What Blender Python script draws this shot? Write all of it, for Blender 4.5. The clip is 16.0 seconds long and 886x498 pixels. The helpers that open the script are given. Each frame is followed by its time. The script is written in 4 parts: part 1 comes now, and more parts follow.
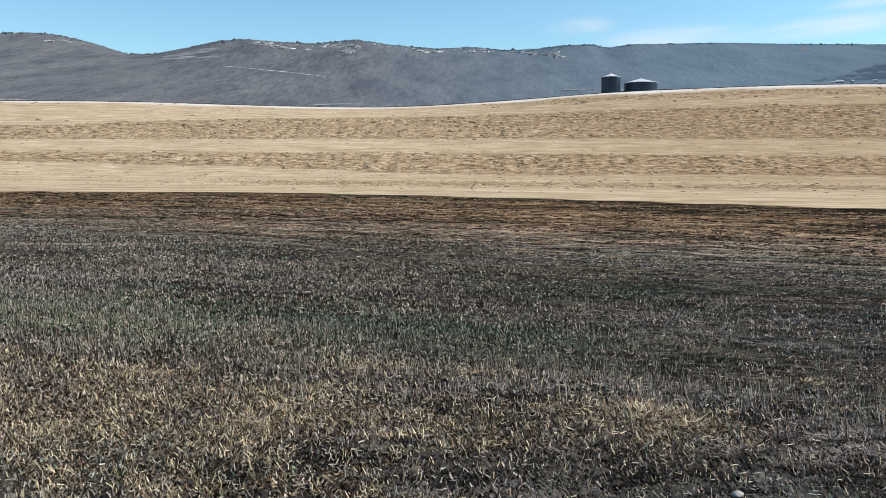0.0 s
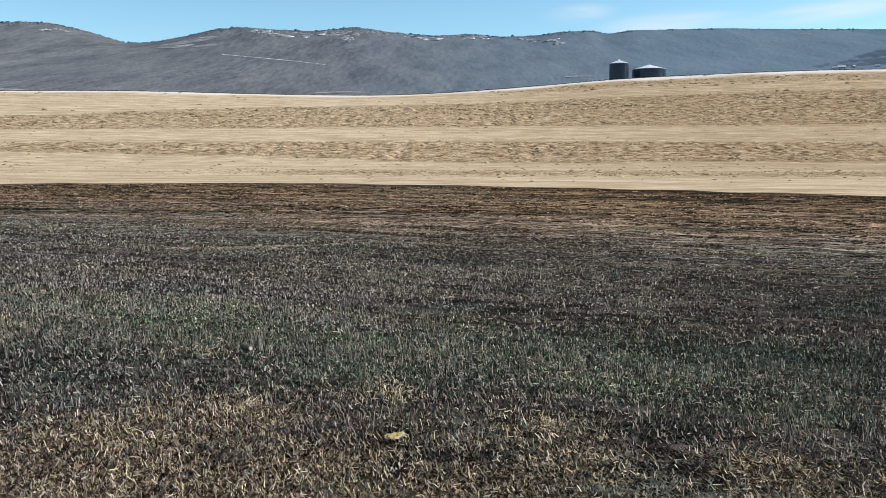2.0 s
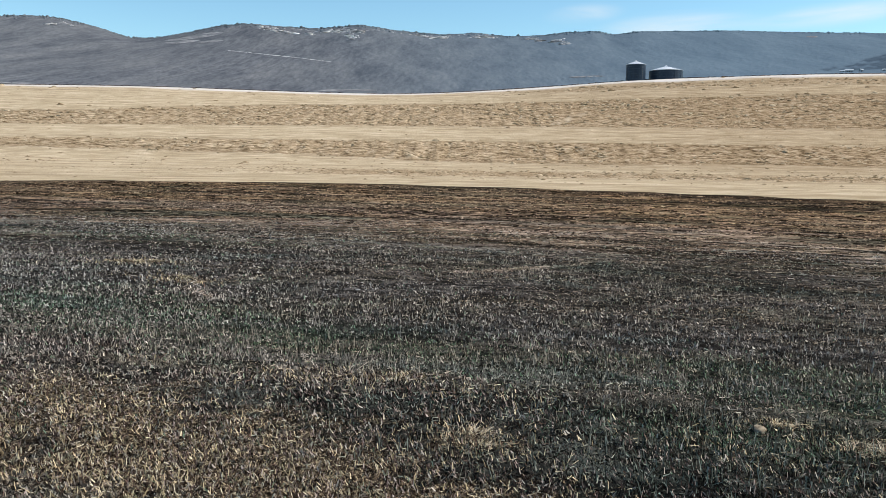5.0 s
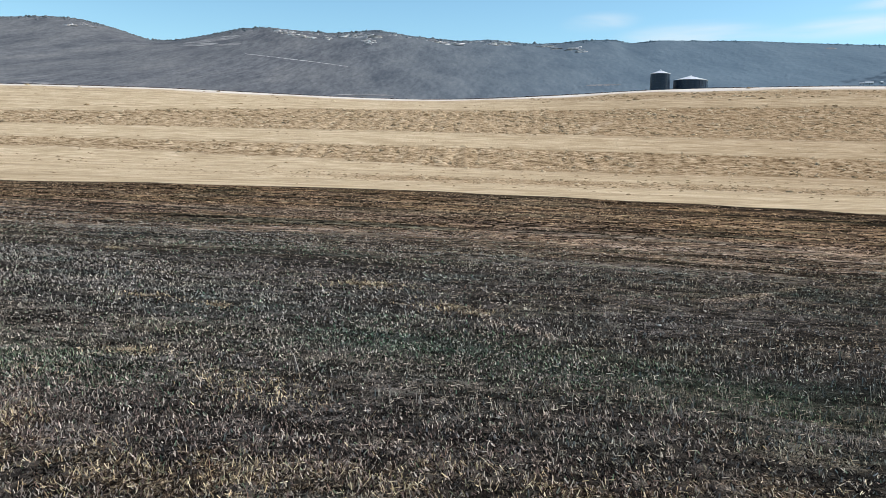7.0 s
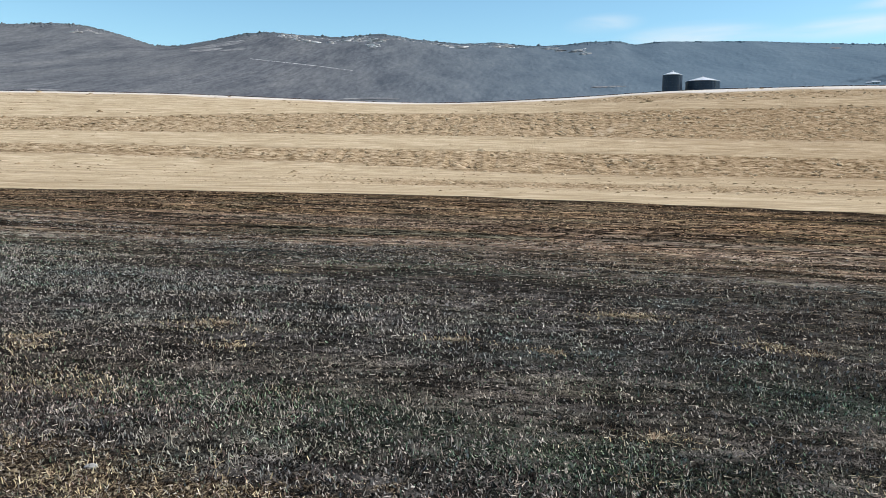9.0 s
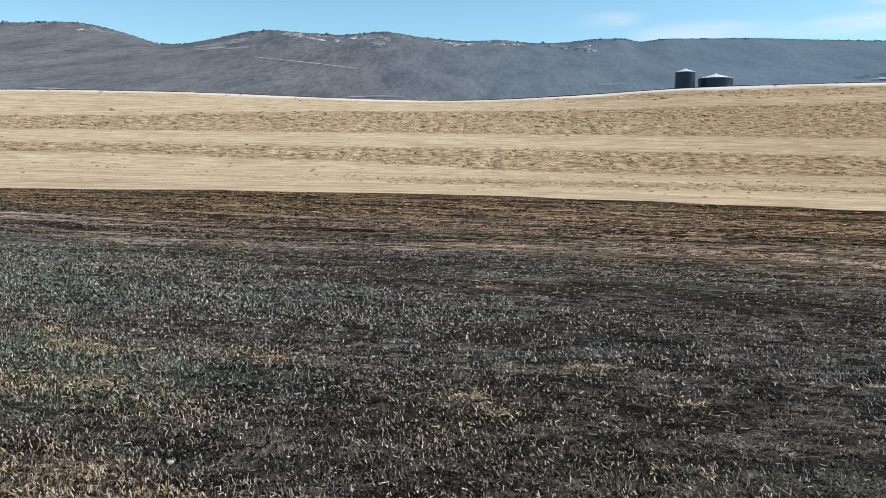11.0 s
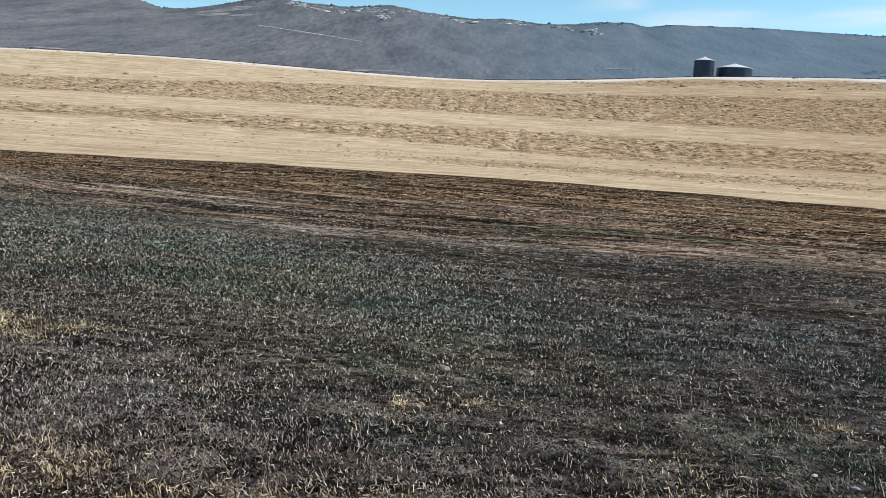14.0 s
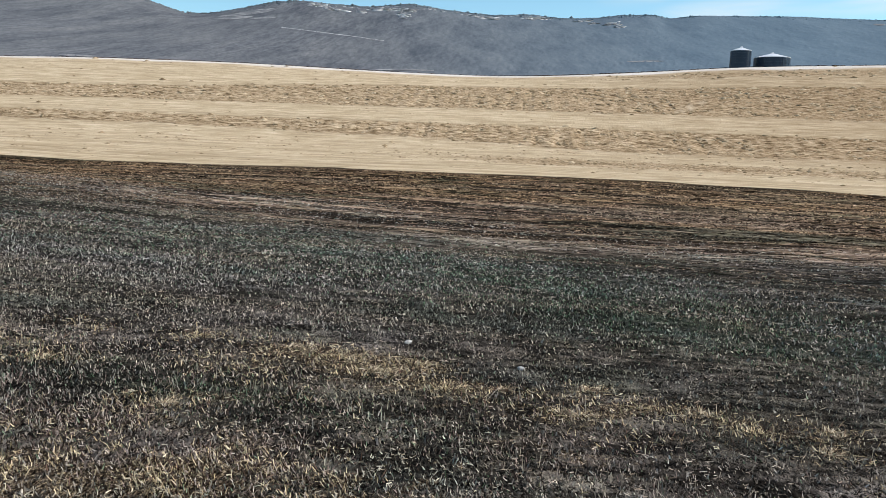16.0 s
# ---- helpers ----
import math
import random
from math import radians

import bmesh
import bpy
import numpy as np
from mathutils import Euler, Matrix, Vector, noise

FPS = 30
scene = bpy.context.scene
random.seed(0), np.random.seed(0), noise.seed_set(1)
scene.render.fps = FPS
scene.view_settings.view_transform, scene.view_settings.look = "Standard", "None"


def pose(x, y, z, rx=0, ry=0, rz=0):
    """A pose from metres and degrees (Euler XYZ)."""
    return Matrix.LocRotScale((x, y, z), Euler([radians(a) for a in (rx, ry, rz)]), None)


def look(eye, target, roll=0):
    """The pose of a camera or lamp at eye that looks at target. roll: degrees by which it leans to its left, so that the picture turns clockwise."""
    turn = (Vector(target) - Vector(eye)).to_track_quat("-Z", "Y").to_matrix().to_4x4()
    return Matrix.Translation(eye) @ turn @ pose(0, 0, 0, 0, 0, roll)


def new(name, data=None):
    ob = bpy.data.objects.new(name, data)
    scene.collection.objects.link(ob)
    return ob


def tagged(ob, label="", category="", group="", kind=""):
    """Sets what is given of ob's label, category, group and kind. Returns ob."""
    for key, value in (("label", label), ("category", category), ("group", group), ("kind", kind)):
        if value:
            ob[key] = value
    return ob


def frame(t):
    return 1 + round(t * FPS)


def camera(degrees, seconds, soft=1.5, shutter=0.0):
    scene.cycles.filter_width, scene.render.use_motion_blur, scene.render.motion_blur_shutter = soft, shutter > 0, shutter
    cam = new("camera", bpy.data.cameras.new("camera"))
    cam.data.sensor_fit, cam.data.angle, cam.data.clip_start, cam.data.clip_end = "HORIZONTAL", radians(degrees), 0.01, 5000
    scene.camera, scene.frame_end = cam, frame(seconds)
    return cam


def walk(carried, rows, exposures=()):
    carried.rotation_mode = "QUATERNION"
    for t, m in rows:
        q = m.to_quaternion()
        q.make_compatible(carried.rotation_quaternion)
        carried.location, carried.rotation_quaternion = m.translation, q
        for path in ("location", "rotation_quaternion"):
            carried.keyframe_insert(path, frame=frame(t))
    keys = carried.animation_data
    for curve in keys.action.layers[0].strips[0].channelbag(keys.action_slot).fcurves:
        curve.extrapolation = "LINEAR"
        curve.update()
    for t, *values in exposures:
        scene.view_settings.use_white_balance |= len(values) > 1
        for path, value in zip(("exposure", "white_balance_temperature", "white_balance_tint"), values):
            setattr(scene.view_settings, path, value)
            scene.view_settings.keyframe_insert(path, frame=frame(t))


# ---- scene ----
FOV = 61.49
cam = camera(FOV, 16.0, soft=0.6)

# seconds, place of the eye (m), turn to the left, tilt up, lean to the left (degrees)
ROWS = [
    (0.0, 21.076, -6.550, 1.159, -0.15, -6.85, -0.12),
    (0.5, 19.718, -6.061, 1.214, -0.13, -7.17, -0.33),
    (1.0, 18.356, -5.569, 1.267, -0.17, -7.33, -0.35),
    (1.5, 17.016, -5.089, 1.317, -0.15, -7.48, -0.46),
    (2.0, 15.672, -4.627, 1.372, -0.25, -7.77, -0.43),
    (2.5, 14.385, -4.182, 1.426, -0.30, -7.81, 0.11),
    (3.0, 13.185, -3.753, 1.481, -0.29, -7.79, 0.01),
    (3.5, 11.734, -3.249, 1.547, -0.48, -7.98, 0.11),
    (4.0, 10.480, -2.839, 1.595, -0.42, -8.00, 0.28),
    (4.5, 9.315, -2.468, 1.641, -0.39, -7.95, 0.38),
    (5.0, 8.076, -2.086, 1.680, -0.20, -7.86, 0.27),
    (7.5, 1.673, -0.137, 1.836, 0.76, -7.33, 1.30),
    (8.0, 0.434, 0.244, 1.882, 0.80, -7.27, 1.25),
    (8.5, -0.755, 0.626, 1.935, 0.93, -7.25, 1.18),
    (9.0, -1.969, 1.012, 1.980, 1.00, -7.20, 0.71),
    (11.5, -8.216, 2.974, 2.141, 1.31, -7.54, 0.55),
    (12.0, -9.482, 3.351, 2.184, 1.40, -7.73, 0.48),
    (12.5, -11.024, 3.780, 2.239, 1.40, -8.02, 0.92),
    (13.0, -12.541, 4.195, 2.293, 0.62, -9.08, 2.09),
    (13.5, -14.097, 4.608, 2.341, 0.65, -9.04, 2.38),
    (14.0, -15.686, 5.034, 2.377, 0.71, -9.04, 3.08),
    (14.5, -17.325, 5.478, 2.405, 0.84, -9.17, 3.02),
    (15.0, -19.040, 5.946, 2.416, 1.05, -9.27, 2.93),
    (15.5, -20.730, 6.401, 2.422, 1.67, -9.30, 2.49),
    (16.0, -22.503, 6.877, 2.425, 2.52, -9.30, 1.75),
]


def stand(x, y, z, yaw, tilt, lean):
    return pose(x, y, z, 90 + tilt, 0, yaw) @ pose(0, 0, 0, 0, 0, lean)


walk(cam, [(t, stand(*p)) for t, *p in ROWS])

# ---------------------------------------------------------------- light
SUN_ELEV, SUN_AZ = 42.0, 88.0        # degrees; azimuth clockwise from +y
world = bpy.data.worlds.new("clear_sky")
scene.world = world
world.use_nodes = True
wn, wl = world.node_tree.nodes, world.node_tree.links
sky = wn.new("ShaderNodeTexSky")
sky.sky_type = "NISHITA"
sky.sun_disc = False
sky.sun_elevation = radians(SUN_ELEV)
sky.sun_rotation = radians(SUN_AZ)
sky.air_density, sky.dust_density, sky.ozone_density = 1.0, 0.1, 3.0
background = wn["Background"]
background.inputs["Strength"].default_value = 0.149
tint = wn.new("ShaderNodeMix")
tint.data_type, tint.blend_type = "RGBA", "MULTIPLY"
tint.inputs[0].default_value = 1.0
tint.inputs[7].default_value = (0.90, 1.10, 1.065, 1)
wl.new(sky.outputs["Color"], tint.inputs[6])
wl.new(tint.outputs[2], background.inputs["Color"])

sun_data = bpy.data.lights.new("sun", "SUN")
sun_data.energy, sun_data.angle, sun_data.color = 5.15, radians(0.53), (1.0, 0.925, 0.835)
sun = new("sun", sun_data)
_a, _e = radians(SUN_AZ), radians(SUN_ELEV)
sun_way = Vector((math.sin(_a) * math.cos(_e), math.cos(_a) * math.cos(_e), math.sin(_e)))
sun.matrix_world = look(sun_way * 100, (0, 0, 0))
scene.view_settings.exposure = 0.0


# ---------------------------------------------------------------- materials
class Nodes:
    """Short forms for building one node material."""

    def __init__(self, name, rough=0.9, metal=0.0, spec=0.3):
        self.mat = bpy.data.materials.new(name)
        self.mat.use_nodes = True
        self.t = self.mat.node_tree
        self.bsdf = self.t.nodes["Principled BSDF"]
        self.bsdf.inputs["Roughness"].default_value = rough
        self.bsdf.inputs["Metallic"].default_value = metal
        self.bsdf.inputs["Specular IOR Level"].default_value = spec

    def add(self, kind, **given):
        n = self.t.nodes.new(kind)
        for key, value in given.items():
            setattr(n, key, value)
        return n

    def link(self, a, b):
        self.t.links.new(a, b)
        return self

    def place(self, scale=(1, 1, 1), turn=0.0):
        g = self.add("ShaderNodeNewGeometry")
        m = self.add("ShaderNodeMapping")
        m.inputs["Scale"].default_value = scale
        m.inputs["Rotation"].default_value = (0, 0, turn)
        self.link(g.outputs["Position"], m.inputs["Vector"])
        return m.outputs["Vector"]

    def noise(self, where, scale, detail=4.0, rough=0.6, warp=0.0):
        n = self.add("ShaderNodeTexNoise")
        n.inputs["Scale"].default_value = scale
        n.inputs["Detail"].default_value = detail
        n.inputs["Roughness"].default_value = rough
        n.inputs["Distortion"].default_value = warp
        self.link(where, n.inputs["Vector"])
        return n.outputs["Fac"]

    def ramp(self, fac, stops):
        r = self.add("ShaderNodeValToRGB")
        while len(r.color_ramp.elements) < len(stops):
            r.color_ramp.elements.new(0.5)
        for el, (at, col) in zip(r.color_ramp.elements, stops):
            el.position = at
            el.color = (*col, 1) if len(col) == 3 else col
        self.link(fac, r.inputs["Fac"])
        return r.outputs["Color"]

    def span(self, fac, a, b, lo=0.0, hi=1.0):
        m = self.add("ShaderNodeMapRange")
        for key, value in (("From Min", a), ("From Max", b), ("To Min", lo), ("To Max", hi)):
            m.inputs[key].default_value = value
        self.link(fac, m.inputs["Value"])
        return m.outputs["Result"]

    def math(self, what, a, b=0.0):
        m = self.add("ShaderNodeMath", operation=what)
        for n, v in enumerate((a, b)):
            if isinstance(v, (int, float)):
                m.inputs[n].default_value = v
            else:
                self.link(v, m.inputs[n])
        return m.outputs[0]

    def mix(self, fac, a, b, how="MIX"):
        m = self.add("ShaderNodeMix", data_type="RGBA", blend_type=how)
        for s, v in ((m.inputs[0], fac), (m.inputs[6], a), (m.inputs[7], b)):
            if isinstance(v, tuple):
                s.default_value = (*v, 1)
            elif isinstance(v, (int, float)):
                s.default_value = v
            else:
                self.link(v, s)
        return m.outputs[2]

    def field(self, name):
        return self.add("ShaderNodeAttribute", attribute_name=name).outputs["Fac"]

    def island(self):
        return self.add("ShaderNodeNewGeometry").outputs["Random Per Island"]

    def colour(self, socket):
        self.link(socket, self.bsdf.inputs["Base Color"])
        return self

    def bump(self, height, strength=0.5, distance=0.05):
        b = self.add("ShaderNodeBump")
        b.inputs["Strength"].default_value = strength
        b.inputs["Distance"].default_value = distance
        self.link(height, b.inputs["Height"])
        self.link(b.outputs["Normal"], self.bsdf.inputs["Normal"])
        return self


def hue_bands(n):
    """Stretches of the burn that lean to brown, ash-mauve, green-grey or black, drawn out along the drill rows."""
    turned = n.place((0.040, 0.115, 0.05), radians(-3))
    a = n.ramp(n.noise(turned, 1.0, 4, 0.55, 0.6), [(0.36, (0.58, 0.65, 0.60)), (0.44, (1.05, 0.96, 0.85)), (0.52, (1.04, 0.99, 0.95)), (0.60, (1.02, 1.03, 1.02)), (0.69, (0.60, 0.65, 0.63))])
    small = n.place((0.33, 0.62, 0.3), radians(8))
    b = n.ramp(n.noise(small, 1.0, 3, 0.6, 0.4), [(0.34, (0.80, 0.88, 0.86)), (0.44, (1.02, 0.98, 0.91)), (0.53, (1.03, 0.98, 0.97)), (0.62, (1.06, 1.02, 0.90)), (0.70, (0.88, 0.98, 0.92))])
    return n.mix(1.0, a, b, "MULTIPLY")


def ash_to_brown(n):
    """Ash-grey and mauve straw in the middle of the burn, browner towards its far edge."""
    split = n.add("ShaderNodeSeparateXYZ")
    n.link(n.place(), split.inputs[0])
    wobble = n.noise(n.place((0.02, 0.09, 0.05)), 1.0, 3)
    at = n.math("ADD", split.outputs["Y"], n.span(wobble, 0.3, 0.7, -14.0, 14.0))
    return n.ramp(n.span(at, 20, 100), [(0.0, (0.80, 0.88, 0.96)), (0.22, (1.02, 1.0, 1.04)), (0.38, (0.98, 0.92, 0.92)), (0.62, (1.04, 0.96, 0.88)), (1.0, (0.96, 0.88, 0.79))])


def ground_material():
    n = Nodes("field_ground", rough=1.0, spec=0.0)

    def cell(long, wide, turn, detail=2.0, rough=0.55, warp=0.0):
        """Noise drawn out to the given length and width in metres, at a turn in degrees."""
        g, m = n.add("ShaderNodeNewGeometry"), n.add("ShaderNodeMapping", vector_type="TEXTURE")
        m.inputs["Rotation"].default_value = (0, 0, radians(turn))
        m.inputs["Scale"].default_value = (long, wide, max(long, wide))
        n.link(g.outputs["Position"], m.inputs["Vector"])
        return n.noise(m.outputs["Vector"], 1.0, detail, rough, warp)

    crumbs = cell(0.030, 0.045, 6, 4, 0.68)
    fibres = n.math("MAXIMUM", n.math("MAXIMUM", cell(0.042, 0.014, 60, 1.0), cell(0.045, 0.013, 92, 1.0)), cell(0.042, 0.014, 122, 1.0))
    fibre = n.span(fibres, 0.57, 0.63)
    clod = cell(0.8, 0.7, 0, 5, 0.65)
    wide = cell(9, 5, 14, 3, 0.5)
    rows = cell(15, 1.9, 0.5, 4, 0.62, 0.3)
    rows2 = cell(2.6, 0.50, 0.5, 4, 0.66, 0.2)
    rows3 = cell(60.0, 5.0, 0.5, 3, 0.6, 0.3)
    brown = n.field("brown")
    # scorched soil, ash and charred straw; near-black stops also hold shade between stalks
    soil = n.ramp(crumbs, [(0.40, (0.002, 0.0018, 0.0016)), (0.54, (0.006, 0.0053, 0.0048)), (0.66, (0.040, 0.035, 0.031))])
    tone = n.ramp(clod, [(0.38, (0.10, 0.098, 0.092)), (0.5, (0.20, 0.193, 0.187)), (0.62, (0.42, 0.405, 0.392))])
    tone = n.mix(brown, tone, n.ramp(clod, [(0.35, (0.14, 0.100, 0.074)), (0.65, (0.36, 0.28, 0.22))]))
    far_streak = n.math("ADD", n.math("ADD", n.math("MULTIPLY", rows, 0.40), n.math("MULTIPLY", rows2, 0.30)), n.math("MULTIPLY", rows3, 0.30))
    near_clump = n.math("ADD", n.math("MULTIPLY", cell(0.9, 0.5, 4, 4, 0.65), 0.5), n.math("MULTIPLY", cell(0.34, 0.18, 12, 3, 0.6), 0.5))
    streak = n.span(n.math("ADD", n.math("MULTIPLY", far_streak, brown), n.math("MULTIPLY", near_clump, n.math("SUBTRACT", 1.0, brown))), 0.465, 0.53)
    straw_cover = n.math("MULTIPLY", streak, n.span(wide, 0.42, 0.56, 0.45, 1.0))
    clots = n.math("ADD", n.math("MULTIPLY", cell(0.055, 0.17, 4, 2, 0.6), 0.55), n.math("MULTIPLY", cell(0.24, 0.16, 0, 2, 0.6), 0.45))
    cover = n.math("MULTIPLY", n.span(clots, 0.515, 0.565), n.span(straw_cover, 0, 1, 0.08, 0.32))
    tone = n.mix(1.0, tone, hue_bands(n), "MULTIPLY")
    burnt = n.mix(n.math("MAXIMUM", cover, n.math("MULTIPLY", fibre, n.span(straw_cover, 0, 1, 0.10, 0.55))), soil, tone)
    grit = n.math("ADD", n.math("MULTIPLY", cell(1.0, 0.55, 0, 4, 0.72), 0.5), n.math("MULTIPLY", rows2, 0.5))
    # the low stops also put the shade between clumps of straw into the colour
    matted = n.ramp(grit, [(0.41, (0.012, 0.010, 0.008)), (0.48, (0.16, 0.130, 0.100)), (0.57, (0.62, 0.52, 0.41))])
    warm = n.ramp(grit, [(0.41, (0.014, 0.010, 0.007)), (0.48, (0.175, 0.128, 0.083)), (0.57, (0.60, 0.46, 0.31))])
    matted = n.mix(n.field("warm"), matted, warm)
    # ash-mauve and weathered green-grey stretches in the old straw
    matted = n.mix(1.0, n.mix(1.0, matted, hue_bands(n), "MULTIPLY"), ash_to_brown(n), "MULTIPLY")
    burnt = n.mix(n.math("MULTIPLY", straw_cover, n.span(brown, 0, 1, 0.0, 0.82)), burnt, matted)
    green = n.ramp(crumbs, [(0.42, (0.004, 0.006, 0.004)), (0.52, (0.018, 0.030, 0.018)), (0.62, (0.085, 0.13, 0.082))])
    burnt = n.mix(n.math("MULTIPLY", n.field("regrowth"), n.span(clod, 0.35, 0.65, 0.1, 0.7)), burnt, green)
    # edge of the burn
    char = n.ramp(rows2, [(0.4, (0.004, 0.0032, 0.0026)), (0.62, (0.05, 0.036, 0.026))])
    burnt = n.mix(n.math("MULTIPLY", n.field("char"), n.span(rows, 0.36, 0.56, 0.2, 1.0)), burnt, char)
    # dry verge, its low stops darkened for the shaded gaps between blades
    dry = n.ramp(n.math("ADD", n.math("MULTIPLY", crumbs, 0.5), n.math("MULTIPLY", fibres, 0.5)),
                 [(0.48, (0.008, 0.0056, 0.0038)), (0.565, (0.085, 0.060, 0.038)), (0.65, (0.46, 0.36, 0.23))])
    ragged = n.math("ADD", n.math("MULTIPLY", cell(0.75, 0.42, 12, 4, 0.7), 0.55), n.math("MULTIPLY", cell(0.17, 0.10, 30, 3, 0.65), 0.45))
    patch = n.span(n.math("ADD", n.math("MULTIPLY", n.field("verge"), 0.42), n.math("MULTIPLY", ragged, 1.3)), 0.84, 1.0)
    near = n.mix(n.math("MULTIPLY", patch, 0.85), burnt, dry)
    # pale stubble field on the rise
    pale = n.ramp(cell(13, 2.6, 1.0, 5, 0.66, 0.7), [(0.34, (0.38, 0.286, 0.176)), (0.5, (0.53, 0.41, 0.266)), (0.66, (0.69, 0.555, 0.385))])
    pale = n.mix(n.span(cell(5.0, 0.8, 1.0, 4, 0.7), 0.48, 0.62, 0.0, 0.45), pale, (0.31, 0.215, 0.12))
    coarse = n.ramp(cell(3.4, 1.3, 0, 5, 0.72), [(0.39, (0.10, 0.063, 0.033)), (0.46, (0.30, 0.208, 0.120)), (0.55, (0.46, 0.338, 0.210)), (0.64, (0.68, 0.53, 0.36))])
    rough_mask = n.span(n.math("ADD", n.field("rough"), n.math("MULTIPLY", cell(25, 6, 0, 4), 0.8)), 0.72, 1.1)
    pale = n.mix(n.math("MULTIPLY", rough_mask, 0.95), pale, coarse)
    pale = n.mix(n.math("MULTIPLY", n.field("seam"), n.span(cell(9, 3, 1, 4, 0.65), 0.42, 0.56, 0.1, 0.85)), pale, (0.17, 0.115, 0.062))
    pale = n.mix(n.field("ruddy"), pale, (0.83, 0.80, 0.775), "MULTIPLY")
    pale = n.mix(n.math("MULTIPLY", n.field("track"), 0.7), pale, (0.62, 0.50, 0.36))
    pale = n.mix(n.math("MULTIPLY", n.field("crest"), n.span(cell(40, 4, 0), 0.4, 0.6, 0.7, 1.0)), pale, (0.70, 0.64, 0.58))
    edge = n.span(n.math("ADD", n.field("pale"), n.math("MULTIPLY", n.math("SUBTRACT", rows, 0.5), 0.9)), 0.46, 0.56)
    n.colour(n.mix(edge, near, pale))
    relief = n.math("ADD", n.math("MULTIPLY", clod, 0.8), n.math("MULTIPLY", rows2, n.span(brown, 0, 1, 0.0, 1.6)))
    n.bump(n.math("ADD", relief, n.math("ADD", n.math("MULTIPLY", crumbs, 0.22), n.math("MULTIPLY", clots, 0.7))), 1.0, 0.10)
    return n.mat


def blade_material(name, stops, rough=0.7, bands=True, clump=9.0, far=False):
    """Straw, stalks and leaves: one tone a blade, whole tufts lighter or darker, and stretches that differ in hue."""
    n = Nodes(name, rough=rough, spec=0.0)
    base = n.ramp(n.island(), stops)
    grain = n.noise(n.place(), 90.0, 2)
    if bands:
        base = n.mix(1.0, base, hue_bands(n), "MULTIPLY")
    if far:
        base = n.mix(1.0, base, ash_to_brown(n), "MULTIPLY")
    if clump:
        tuft = n.noise(n.place((1.0, 1.6, 0.6)), clump, 2, 0.6)
        base = n.mix(1.0, base, n.ramp(tuft, [(0.36, (0.45, 0.44, 0.43)), (0.5, (0.95, 0.95, 0.95)), (0.64, (1.25, 1.25, 1.25))]), "MULTIPLY")
    n.colour(n.mix(n.span(grain, 0.4, 0.6, 0.0, 0.35), base, (0.4, 0.38, 0.35), "MULTIPLY"))
    return n.mat


MAT_GROUND = ground_material()
MAT_STUBBLE = blade_material("charred_stubble", [(0.0, (0.012, 0.011, 0.010)), (0.25, (0.05, 0.048, 0.044)), (0.45, (0.20, 0.195, 0.18)), (0.80, (0.40, 0.395, 0.365)), (1.0, (0.62, 0.61, 0.57))], 0.7)
MAT_STRAW = blade_material("fallen_straw", [(0.0, (0.012, 0.01, 0.009)), (0.30, (0.068, 0.0578, 0.0493)), (0.5, (0.255, 0.218, 0.187)), (0.65, (0.408, 0.348, 0.306)), (0.85, (0.578, 0.544, 0.493)), (1.0, (0.8, 0.738, 0.662))], 0.75)
MAT_BROKEN = blade_material("broken_straw_ends", [(0.0, (0.013, 0.013, 0.012)), (0.16, (0.030, 0.030, 0.029)), (0.32, (0.120, 0.119, 0.115)), (0.55, (0.27, 0.265, 0.256)), (0.88, (0.50, 0.490, 0.470)), (1.0, (0.72, 0.71, 0.68))], 0.75)
MAT_FAR = blade_material("far_straw", [(0.0, (0.03, 0.022, 0.016)), (0.30, (0.099, 0.0742, 0.0544)), (0.6, (0.314, 0.241, 0.175)), (0.9, (0.544, 0.432, 0.322)), (1.0, (0.759, 0.627, 0.478))], 0.8, clump=1.2, far=True)
# dark tones are the shade between far clumps, light ones pale straw
MAT_LINE = blade_material("far_shade_rows", [(0.0, (0.012, 0.009, 0.007)), (0.55, (0.03, 0.023, 0.017)), (0.8, (0.21, 0.161, 0.115)), (1.0, (0.42, 0.336, 0.252))], 0.85, clump=0.8, far=True)
# the darkest grass tones also stand for shade deep between the blades
MAT_DRY = blade_material("dry_grass", [(0.0, (0.02, 0.014, 0.01)), (0.28, (0.072, 0.047, 0.033)), (0.40, (0.215, 0.132, 0.100)), (0.50, (0.205, 0.198, 0.115)), (0.64, (0.544, 0.408, 0.241)), (0.82, (0.8, 0.652, 0.422)), (1.0, (0.8, 0.703, 0.508))], 0.75, bands=False, clump=5.0)
MAT_SCORCH = blade_material("scorched_grass", [(0.0, (0.020, 0.014, 0.012)), (0.28, (0.050, 0.035, 0.031)), (0.44, (0.17, 0.121, 0.108)), (0.66, (0.32, 0.246, 0.215)), (0.9, (0.53, 0.447, 0.385)), (1.0, (0.68, 0.61, 0.52))], 0.75, bands=False, clump=6.0)
MAT_GREEN = blade_material("green_blades", [(0.0, (0.008, 0.013, 0.009)), (0.25, (0.036, 0.060, 0.042)), (0.5, (0.115, 0.190, 0.135)), (0.85, (0.24, 0.35, 0.26)), (1.0, (0.46, 0.56, 0.45))], 0.6)
MAT_RUST = blade_material("rusty_grass", [(0.0, (0.065, 0.0429, 0.0286)), (0.3, (0.286, 0.195, 0.124)), (0.65, (0.598, 0.481, 0.325)), (1.0, (0.8, 0.703, 0.519))], 0.75, bands=False)
